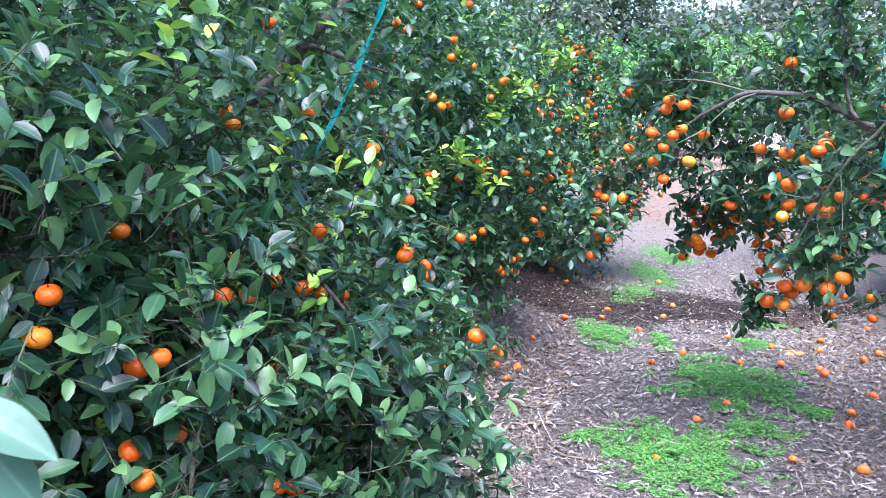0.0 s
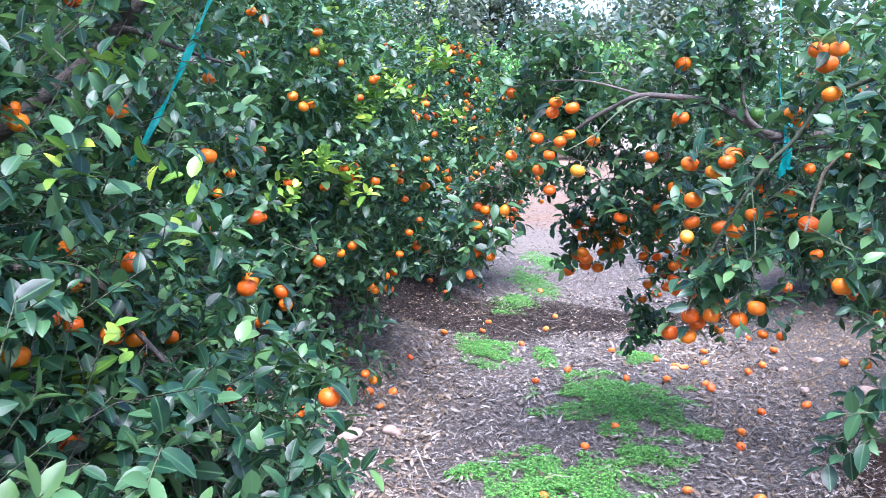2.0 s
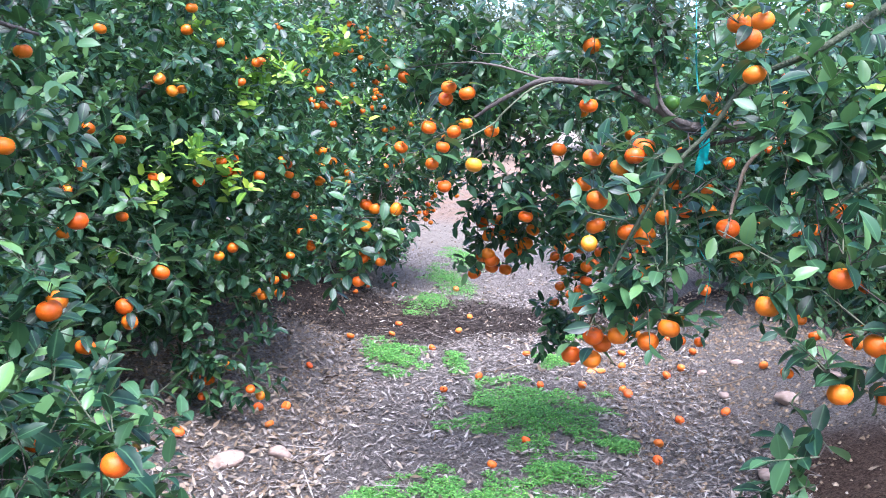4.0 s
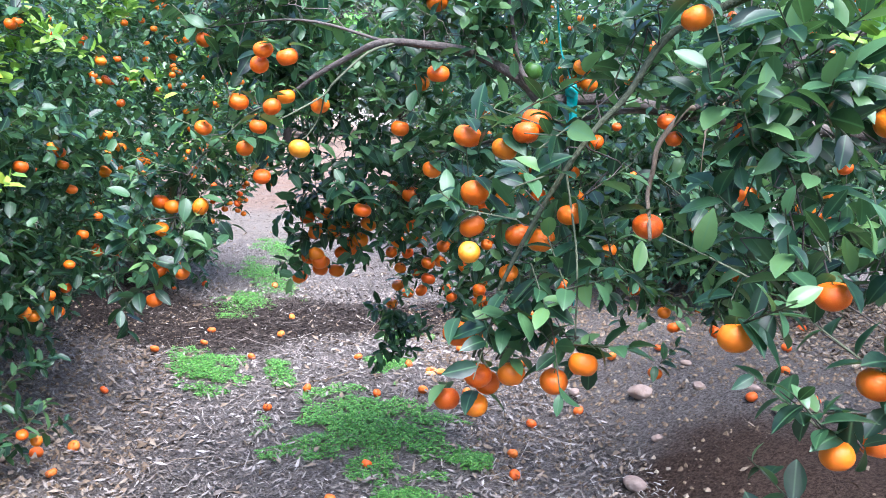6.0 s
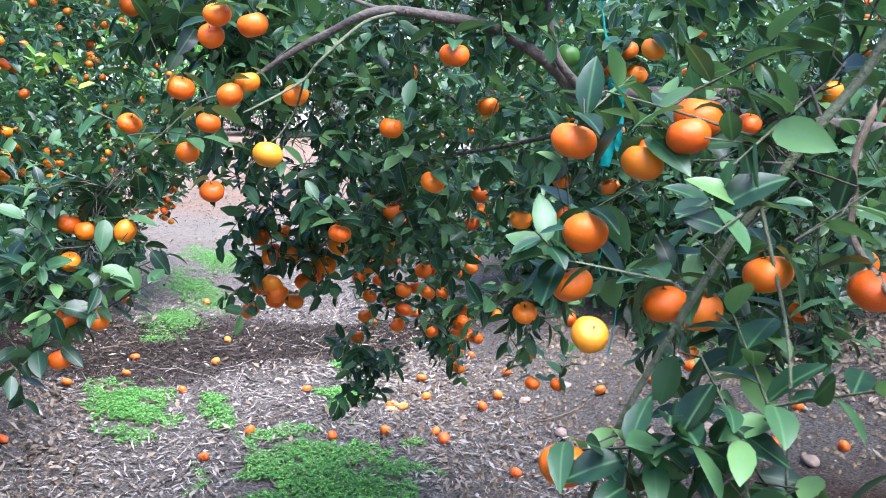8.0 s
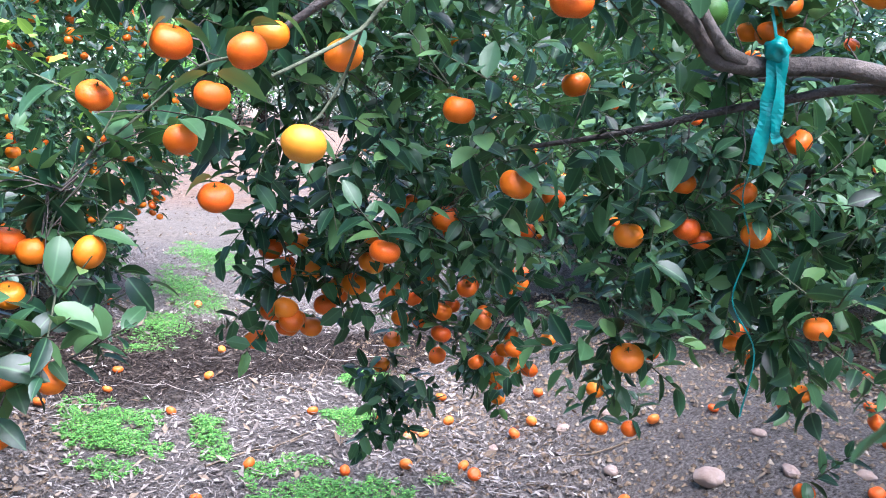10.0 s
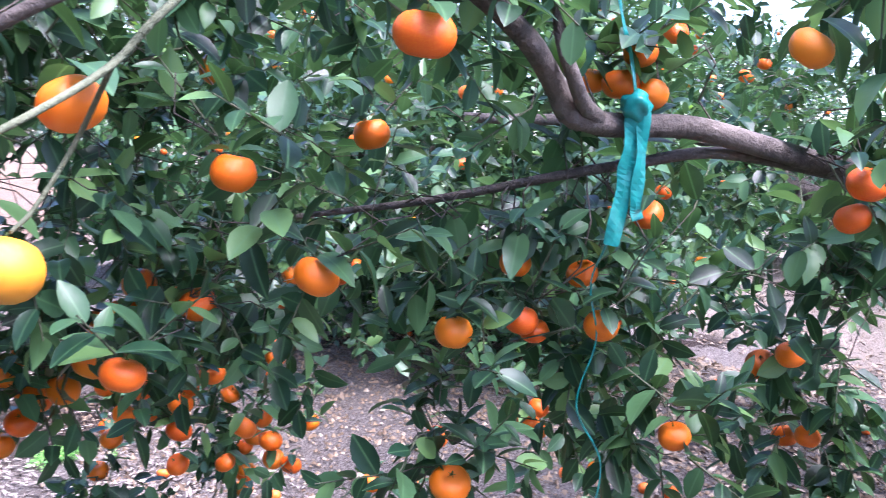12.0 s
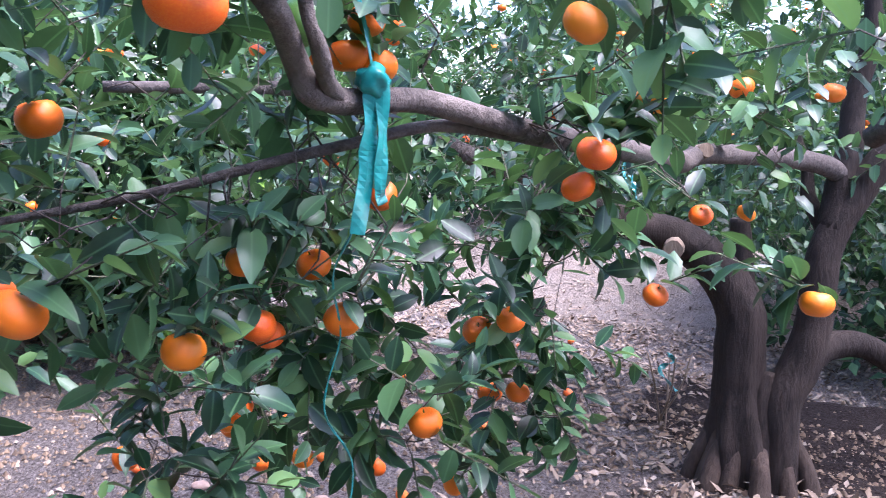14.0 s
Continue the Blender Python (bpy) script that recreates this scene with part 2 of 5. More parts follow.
base = mix(n, l, rd.outputs[0], base, red)
ne = n.new("ShaderNodeMapRange")
ne.inputs["From Min"].default_value, ne.inputs["From Max"].default_value = 6.7, 7.3
l.new(calc("ADD", calc("SUBTRACT", across, PITCH / 2 - MID), calc("MULTIPLY", wob, 0.5)), ne.inputs["Value"])
base = mix(n, l, ne.outputs[0], base, ramp(n, l, fine, [(0.3, (0.2, 0.16, 0.13)), (0.7, (0.48, 0.4, 0.335))]))
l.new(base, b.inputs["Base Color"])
bump(n, l, b, calc("ADD", fine, calc("MULTIPLY", mid_n, 0.7)), 1.0, 0.07)


# ---- mesh helpers ----
def part(name, me, mat, parent=None, label="", kind="", category="", group=""):
    """Links a mesh or bmesh as one object, under a thing or a part where one is given."""
    if isinstance(me, bmesh.types.BMesh):
        bm, me = me, bpy.data.meshes.new(name)
        bm.to_mesh(me)
        bm.free()
    if mat is not None and not me.materials:
        me.materials.append(mat)
    ob = new(name, me)
    if parent is not None:
        ob.parent = parent
        ob.matrix_parent_inverse = parent.matrix_basis.inverted()
    return tagged(ob, label, category, group, kind)


def raw_mesh(name, V, loops, sizes, uv=None, smooth_faces=True):
    me = bpy.data.meshes.new(name)
    V = np.ascontiguousarray(V, np.float32)
    me.vertices.add(len(V))
    me.vertices.foreach_set("co", V.ravel())
    loops, sizes = np.ascontiguousarray(loops, np.int32), np.ascontiguousarray(sizes, np.int32)
    me.loops.add(len(loops))
    me.loops.foreach_set("vertex_index", loops)
    me.polygons.add(len(sizes))
    starts = np.concatenate(([0], np.cumsum(sizes)[:-1])).astype(np.int32)
    me.polygons.foreach_set("loop_start", starts)
    me.polygons.foreach_set("loop_total", sizes)
    me.polygons.foreach_set("use_smooth", np.full(len(sizes), smooth_faces, bool))
    if uv is not None:
        me.uv_layers.new(name="UVMap").data.foreach_set("uv", np.ascontiguousarray(uv[loops], np.float32).ravel())
    me.update(calc_edges=True)
    me.validate()
    return me


def unit(v):
    return v / np.maximum(np.linalg.norm(v, axis=-1, keepdims=True), 1e-9)


# Leaf blanks: along, across (half widths), lift; faces over them.
FINE_ROWS = ((0.1, 0.3), (0.34, 0.5), (0.64, 0.47), (0.87, 0.24))
FINE_FACES = ((0, 2, 1), (0, 3, 2), (1, 2, 5, 4), (2, 3, 6, 5), (4, 5, 8, 7), (5, 6, 9, 8), (7, 8, 11, 10), (8, 9, 12, 11), (10, 11, 13), (11, 12, 13))
fine_pts = [(0.0, 0.0)]
for u_, w_ in FINE_ROWS:
    fine_pts += [(u_, -w_), (u_, 0.0), (u_, w_)]
FINE = (np.array(fine_pts + [(1.0, 0.0)]), FINE_FACES)
medium = [(0.0, 0.0)]
for u_, w_ in ((0.1, 0.25), (0.3, 0.45), (0.55, 0.5), (0.78, 0.35), (0.92, 0.15)):
    medium += [(u_, -w_), (u_, 0.0), (u_, w_)]
medium_faces = [(0, 2, 1), (0, 3, 2)]
for k_ in range(4):
    q_ = 1 + 3 * k_
    medium_faces += [(q_, q_ + 1, q_ + 4, q_ + 3), (q_ + 1, q_ + 2, q_ + 5, q_ + 4)]
MEDIUM = (np.array(medium + [(1.0, 0.0)]), tuple(medium_faces + [(13, 14, 16), (14, 15, 16)]))
STRIP = (np.array([(0, -0.4), (0, 0.35), (0.5, -0.5), (0.5, 0.5), (1, -0.3), (1, 0.4)], float), ((0, 1, 3, 2), (2, 3, 5, 4)))
RHOMB = (np.array([(0, 0), (0.45, -0.5), (0.5, 0), (0.45, 0.5), (1, 0)], float), ((0, 2, 1), (0, 3, 2), (1, 2, 4), (2, 3, 4)))
PLAIN = (np.array([(0, 0), (0.24, -0.46), (0.5, 0), (0.24, 0.46), (0.72, -0.43), (0.72, 0.43), (1, 0)], float), ((0, 2, 1), (0, 3, 2), (1, 2, 4), (2, 3, 5), (2, 6, 4), (2, 5, 6)))
full = [(0.0, 0.0)]
for k_ in range(1, 9):
    u_ = k_ / 9
    w_ = 0.5 * math.sin(math.pi * u_ ** 0.9) ** 0.85
    full += [(u_, -w_), (u_, -w_ / 2), (u_, 0.0), (u_, w_ / 2), (u_, w_)]
full_faces = [(0, 2, 1), (0, 3, 2), (0, 4, 3), (0, 5, 4)]
for k_ in range(7):
    q_ = 1 + 5 * k_
    full_faces += [(q_ + j_, q_ + j_ + 1, q_ + j_ + 6, q_ + j_ + 5) for j_ in range(4)]
full_faces += [(36 + j_, 37 + j_, 41) for j_ in range(4)]
FULL = (np.array(full + [(1.0, 0.0)]), tuple(full_faces))
DIAMOND = (np.array([(0, 0), (0.45, -0.5), (1, 0), (0.45, 0.5)], float), ((0, 3, 2, 1),))


def leaf_mesh(name, L, blank):
    """One mesh of many leaves. L: dict of arrays pos, way, nrm, length, width, curl."""
    T, faces = blank
    N, k = len(L["pos"]), len(T)
    way = unit(L["way"])
    nrm = unit(L["nrm"] - way * np.sum(L["nrm"] * way, axis=1, keepdims=True))
    side = np.cross(way, nrm)
    u, v = T[:, 0][None, :, None], T[:, 1][None, :, None]
    ln, wd, cu = (L[q][:, None, None] for q in ("length", "width", "curl"))
    lift = -cu * u * u + 0.3 * np.abs(v) * (wd / ln)
    V = L["pos"][:, None, :] + u * ln * way[:, None, :] + v * wd * side[:, None, :] + lift * ln * nrm[:, None, :]
    loops = np.concatenate([np.array(f) for f in faces])
    sizes = np.array([len(f) for f in faces])
    loops = (loops[None, :] + k * np.arange(N)[:, None]).ravel()
    return raw_mesh(name, V.reshape(-1, 3), loops, np.tile(sizes, N), np.tile(T, (N, 1)))


def sprigs(rng, P, D, count=8, length=0.15, size=0.078, flat=1.0):
    """Leafy shoots: leaves set round each stem in a spiral, faces turned to the light."""
    P, D = np.asarray(P, float), unit(np.asarray(D, float))
    N = len(P)
    e1 = unit(np.cross(D, (0.31, 0.17, 0.93)))
    e2 = np.cross(D, e1)
    j = np.arange(count)
    ang = rng.uniform(0, 6.28, (N, 1)) + j * 2.4
    radial = np.cos(ang)[..., None] * e1[:, None] + np.sin(ang)[..., None] * e2[:, None]
    f = (j + 0.4) / count
    ln = length * rng.uniform(0.7, 1.25, (N, 1))
    pos = P[:, None] + D[:, None] * (ln * f)[..., None]
    way = D[:, None] * (0.25 + 0.6 * f)[None, :, None] + radial * 0.85 + rng.normal(0, 0.22, (N, count, 3)) + np.array((0, 0, -0.05))
    nrm = np.array((0, 0, flat)) + D[:, None] * 0.45 + rng.normal(0, 0.4, (N, count, 3))
    size_ = size * rng.uniform(0.62, 1.2, (N, count)) * (1.05 - 0.25 * f)
    out = dict(pos=pos.reshape(-1, 3), way=way.reshape(-1, 3), nrm=nrm.reshape(-1, 3), length=size_.ravel(),
               width=(size_ * rng.uniform(0.45, 0.6, (N, count))).ravel(), curl=rng.uniform(-0.02, 0.5, N * count))
    return out, (P, P + D * ln)



def join_leaves(parts):
    return {q: np.concatenate([p[q] for p in parts]) for q in parts[0]}


def twig_mesh(name, A, B, ra=0.0022, rb=0.0012):
    """Thin three-sided stems from A to B."""
    D = unit(B - A)
    e1 = unit(np.cross(D, (0.3, 0.5, 0.81)))
    e2 = np.cross(D, e1)
    ang = np.arange(3) * 2.094
    ring = np.cos(ang)[None, :, None] * e1[:, None] + np.sin(ang)[None, :, None] * e2[:, None]
    V = np.concatenate((A[:, None] + ra * ring, B[:, None] + rb * ring), axis=1)
    quads = np.array([(0, 1, 4, 3), (1, 2, 5, 4), (2, 0, 3, 5)]).ravel()
    loops = (quads[None] + 6 * np.arange(len(A))[:, None]).ravel()
    return raw_mesh(name, V.reshape(-1, 3), loops, np.full(3 * len(A), 4))


def spline(pts, steps=6):
    """Points of a smooth line through the given ones."""
    p = [Vector(q) for q in pts]
    p = [p[0] * 2 - p[1]] + p + [p[-1] * 2 - p[-2]]
    out = []
    for i in range(1, len(p) - 2):
        for k in range(steps):
            t = k / steps
            a, b_, c, d = p[i - 1], p[i], p[i + 1], p[i + 2]
            out.append(0.5 * (2 * b_ + (c - a) * t + (2 * a - 5 * b_ + 4 * c - d) * t * t + (3 * b_ - a - 3 * c + d) * t ** 3))
    return out + [p[-2]]


def tube(pts, r0, r1, sides=8, steps=6, rough=0.1, seed=0, flare=0.0, lobes=0):
    """A tapering, slightly knotty limb along a smooth line."""
    line = spline(pts, steps)
    bm = bmesh.new()
    rings, ref = [], Vector((0.3, 0.2, 0.9))
    for i, c in enumerate(line):
        t = i / (len(line) - 1)
        d = (line[min(i + 1, len(line) - 1)] - line[max(i - 1, 0)]).normalized()
        e1 = d.cross(ref if abs(d.dot(ref.normalized())) < 0.95 else Vector((1, 0, 0))).normalized()
        e2 = d.cross(e1)
        ref = e1.cross(d)
        r = r0 + (r1 - r0) * t
        ring = []
        for k in range(sides):
            a = 2 * math.pi * k / sides
            rr_ = r * (1 + rough * noise.noise((c + (e1 * math.cos(a) + e2 * math.sin(a)) * 0.3) * 9 + Vector((seed, 0, 0))))
            if flare:
                g = max(0.0, 1 - t * 2.6)
                rr_ *= 1 + flare * g * (0.6 + 0.4 * g) * (1 + 0.45 * math.cos(lobes * a + 1.1)) + 0.07 * math.cos(lobes * a + 1.1) * (1 - t)
            ring.append(bm.verts.new(c + rr_ * (e1 * math.cos(a) + e2 * math.sin(a))))
        rings.append(ring)
    for A, B in zip(rings, rings[1:]):
        for k in range(sides):
            bm.faces.new((A[k], A[(k + 1) % sides], B[(k + 1) % sides], B[k])).smooth = True
    bm.faces.new(rings[0][::-1])
    bm.faces.new(rings[-1])
    return bm


# ---- ground ----
def build_ground():
    far = np.geomspace(0.4, 1500, 26)
    xs = np.concatenate((-6 - far[::-1], np.arange(-6, -1, 0.2), np.arange(-1, 5, 0.045), np.arange(5, 9, 0.12), np.arange(9, 14.01, 0.25), 14 + far))
    ys = np.concatenate((-6 - far[::-1], np.arange(-6, 2.5, 0.25), np.arange(2.5, 9, 0.05), np.arange(9, 17.01, 0.15), 17 + np.geomspace(0.4, 2500, 28)))
    X, Y = np.meshgrid(xs, ys)
    V = np.stack((X, Y, ground_height(X, Y)), -1).reshape(-1, 3)
    nx, ny = len(xs), len(ys)
    i = (np.arange(ny - 1)[:, None] * nx + np.arange(nx - 1)[None]).ravel()
    loops = np.stack((i, i + 1, i + nx + 1, i + nx), -1).ravel()
    part("ground", raw_mesh("ground", V, loops, np.full(len(i), 4)), GROUND, None,
         "orchard floor of brown soil banks and pale dry mulch", "structure", "ground")


build_ground()

# ---- fruit ----
def fruit_mesh(name, squash, seed, mat, fine=(18, 12)):
    """A flattened mandarin with a dimpled top and slightly lumpy skin, radius 1/2 across."""
    bm = bmesh.new()
    bmesh.ops.create_uvsphere(bm, u_segments=fine[0], v_segments=fine[1], radius=0.5)
    for v in bm.verts:
        h = v.co.z / 0.5
        q = math.hypot(v.co.x, v.co.y)
        v.co.z *= squash
        if h > 0.75:
            v.co.z -= 0.09 * ((h - 0.75) / 0.25) ** 1.5
        if h < -0.85:
            v.co.z += 0.04 * (-(h + 0.85) / 0.15)
        v.co *= 1 + 0.035 * noise.noise(v.co * 3 + Vector((seed * 7.0, 0, 0))) + 0.012 * math.cos(9 * math.atan2(v.co.y, v.co.x)) * max(0, h) * q
    for f in bm.faces:
        f.smooth = True
    me = bpy.data.meshes.new(name)
    bm.to_mesh(me)
    bm.free()
    me.materials.append(mat)
    return me


def calyx_mesh():
    """The green star and the short stalk on top of a fruit."""
    bm = bmesh.new()
    for k in range(5):
        a, w = k * 1.2566, 0.3
        p = [bm.verts.new(q) for q in ((0, 0, 0.012), (0.05 * math.cos(a - w), 0.05 * math.sin(a - w), 0.02), (0.12 * math.cos(a), 0.12 * math.sin(a), 0.0), (0.05 * math.cos(a + w), 0.05 * math.sin(a + w), 0.02))]
        bm.faces.new(p)
    bmesh.ops.create_cone(bm, cap_ends=True, segments=6, radius1=0.024, radius2=0.018, depth=0.13, matrix=Matrix.Translation((0, 0, 0.06)))
    me = bpy.data.meshes.new("calyx")
    bm.to_mesh(me)
    bm.free()
    me.materials.append(CALYX_GREEN)
    return me


SHAPES = [fruit_mesh("mandarin", q, i, PEEL) for i, q in enumerate((0.8, 0.85, 0.9, 0.83))]
FAR_SHAPES = [fruit_mesh("mandarin", q, i, PEEL, (12, 8)) for i, q in enumerate((0.8, 0.88, 0.84))]
YELLOW_SHAPE, GREEN_SHAPE = fruit_mesh("mandarin", 0.86, 8, PEEL_YELLOW), fruit_mesh("green_fruit", 1.0, 9, PEEL_GREEN)
OLD_SHAPES = [fruit_mesh("fallen_mandarin", q, 11 + i, PEEL_OLD) for i, q in enumerate((0.78, 0.84, 0.72))]
CALYX = calyx_mesh()


def hang(tree, places, rng, size=0.054, look_=None, tilt=18, stalk=True):
    """Fruit hung in a tree, each a part of it."""
    for p in places:
        me = look_ or (SHAPES[rng.integers(4)] if stalk else FAR_SHAPES[rng.integers(3)])
        d = size * rng.uniform(0.9, 1.12)
        ob = part("mandarin", me, None, None)
        ob.matrix_basis = pose(*p, rng.normal(0, tilt), rng.normal(0, tilt), rng.uniform(0, 360)) @ Matrix.Diagonal((d, d, d, 1))
        ob.parent = tree
        ob.matrix_parent_inverse = tree.matrix_basis.inverted()
        if stalk:
            c = new("calyx", CALYX)
            c.parent = ob
            c.matrix_basis = Matrix.Translation((0, 0, 0.32))


# The strip that people walk along stays clear of foliage.
WAY = [(0.05, -0.6), (0.2, 0.6), (0.5, 1.5), (0.62, 2.3), (0.75, 3.0), (0.92, 3.56)]


def clear_of_way(P, gap=0.40):
    ok = np.ones(len(P), bool)
    for (ax, ay), (bx, by) in zip(WAY, WAY[1:]):
        d = np.array((bx - ax, by - ay))
        t = np.clip(((P[:, 0] - ax) * d[0] + (P[:, 1] - ay) * d[1]) / (d @ d), 0, 1)
        q = np.hypot(P[:, 0] - ax - t * d[0], P[:, 1] - ay - t * d[1])
        ok &= q > gap
    return ok


def mass(rng, centre, radii, count, inner=0.7, lumps=0.26, gaps=0.3, low=0.12):
    """Shoot places on an uneven shell of foliage, and the ways they point."""
    c, r = np.array(centre, float), np.array(radii, float)
    d = unit(rng.normal(0, 1, (count, 3)))
    k = np.array([1 + lumps * noise.noise(Vector(q) * 2.4 + Vector(centre)) for q in d])
    rad = (1 - (1 - inner) * rng.uniform(0, 1, count) ** 1.3) * k
    P = c + d * r * rad[:, None]
    keep = clear_of_way(P) & (P[:, 2] > ground_height(P[:, 0], P[:, 1]) + low)
    keep &= np.array([noise.noise(Vector(q) * 3.1) for q in P]) > gaps - 0.5
    D = unit(d / r) * 0.7 + np.array((0, 0, 0.22)) + rng.normal(0, 0.45, (count, 3))
    back = P - d * rng.uniform(0.05, 0.15, (count, 1)) + rng.normal(0, 0.04, (count, 3)) - np.array((0, 0, 0.03))
    return P[keep], D[keep], back[keep]


def strand(rng, pts, radius, count, droop=0.0):
    """Shoots along a hanging or arching branch."""
    line = np.array(spline(pts, 8))
    i = rng.integers(0, len(line), count)
    o = unit(rng.normal(0, 1, (count, 3)))
    P = line[i] + o * radius * rng.uniform(0.05, 1, (count, 1))
    return P, o * 0.8 + np.array((0, 0, 0.15 - droop)) + rng.normal(0, 0.25, (count, 3)), line[i]


def round_fruit(rng, places):
    """Leafy shoots that carry the fruit, above and behind each one."""
    p = np.asarray(places, float)
    p = np.concatenate((p, p[p[:, 2] > 1.05]))
    o = rng.normal(0, 1, p.shape) * (1, 1, 0.3)
    P = p + unit(o) * 0.025 + np.array((0, 0, 0.035))
    return P, unit(o) * 0.8 + np.array((0, 0, 0.55)), P + np.array((0, 0, 0.05)) + unit(o) * 0.06


def fruit_leaves(rng, places, size, many=2):
    """Leaves that spring from the stalk of each fruit and hang over its shoulders."""
    p = np.repeat(np.asarray(places, float), many, axis=0)
    N = len(p)
    a = np.tile(np.arange(many) * 6.283 / many, N // many) + np.repeat(rng.uniform(0, 6.283, N // many), many) + rng.normal(0, 0.4, N)
    out = np.column_stack((np.cos(a), np.sin(a), np.zeros(N)))
    size_ = size * rng.uniform(0.7, 1.1, N)
    return dict(pos=p + out * 0.006 + np.array((0, 0, 0.03)), way=out + np.array((0, 0, 1.0)) * rng.uniform(-0.55, 0.4, (N, 1)), nrm=np.array((0, 0, 1.0)) + out * 0.3 + rng.normal(0, 0.3, (N, 3)),
                length=size_, width=size_ * rng.uniform(0.42, 0.56, N), curl=rng.uniform(0.15, 0.65, N))


def new_tree(x, y, label, group="citrus trees in rows"):
    tree = new("mandarin_tree")
    tree.matrix_basis = pose(x, y, float(ground_height(x, y)))
    return tagged(tree, label, "tree", group)


def bare_fruit(L, places, sides, rng, reach=0.3, gap=0.03, share=0.7):
    """Leaves that would hang right before a fruit on the open side of the tree are left out."""
    mid = L["pos"] + unit(L["way"]) * L["length"][:, None] * 0.5
    drop = np.zeros(len(mid), bool)
    for f in np.asarray(places, float):
        v = mid - f
        close = np.flatnonzero(np.sum(v * v, 1) < reach * reach)
        if len(close) == 0:
            continue
        for sd in sides:
            a = unit(np.array(sd) - f)
            q = v[close] @ a
            off = np.linalg.norm(v[close] - q[:, None] * a, axis=1)
            drop[close[(q > -0.015) & (off < gap + 0.2 * L["width"][close])]] = True
    return drop & (rng.uniform(0, 1, len(drop)) < share)


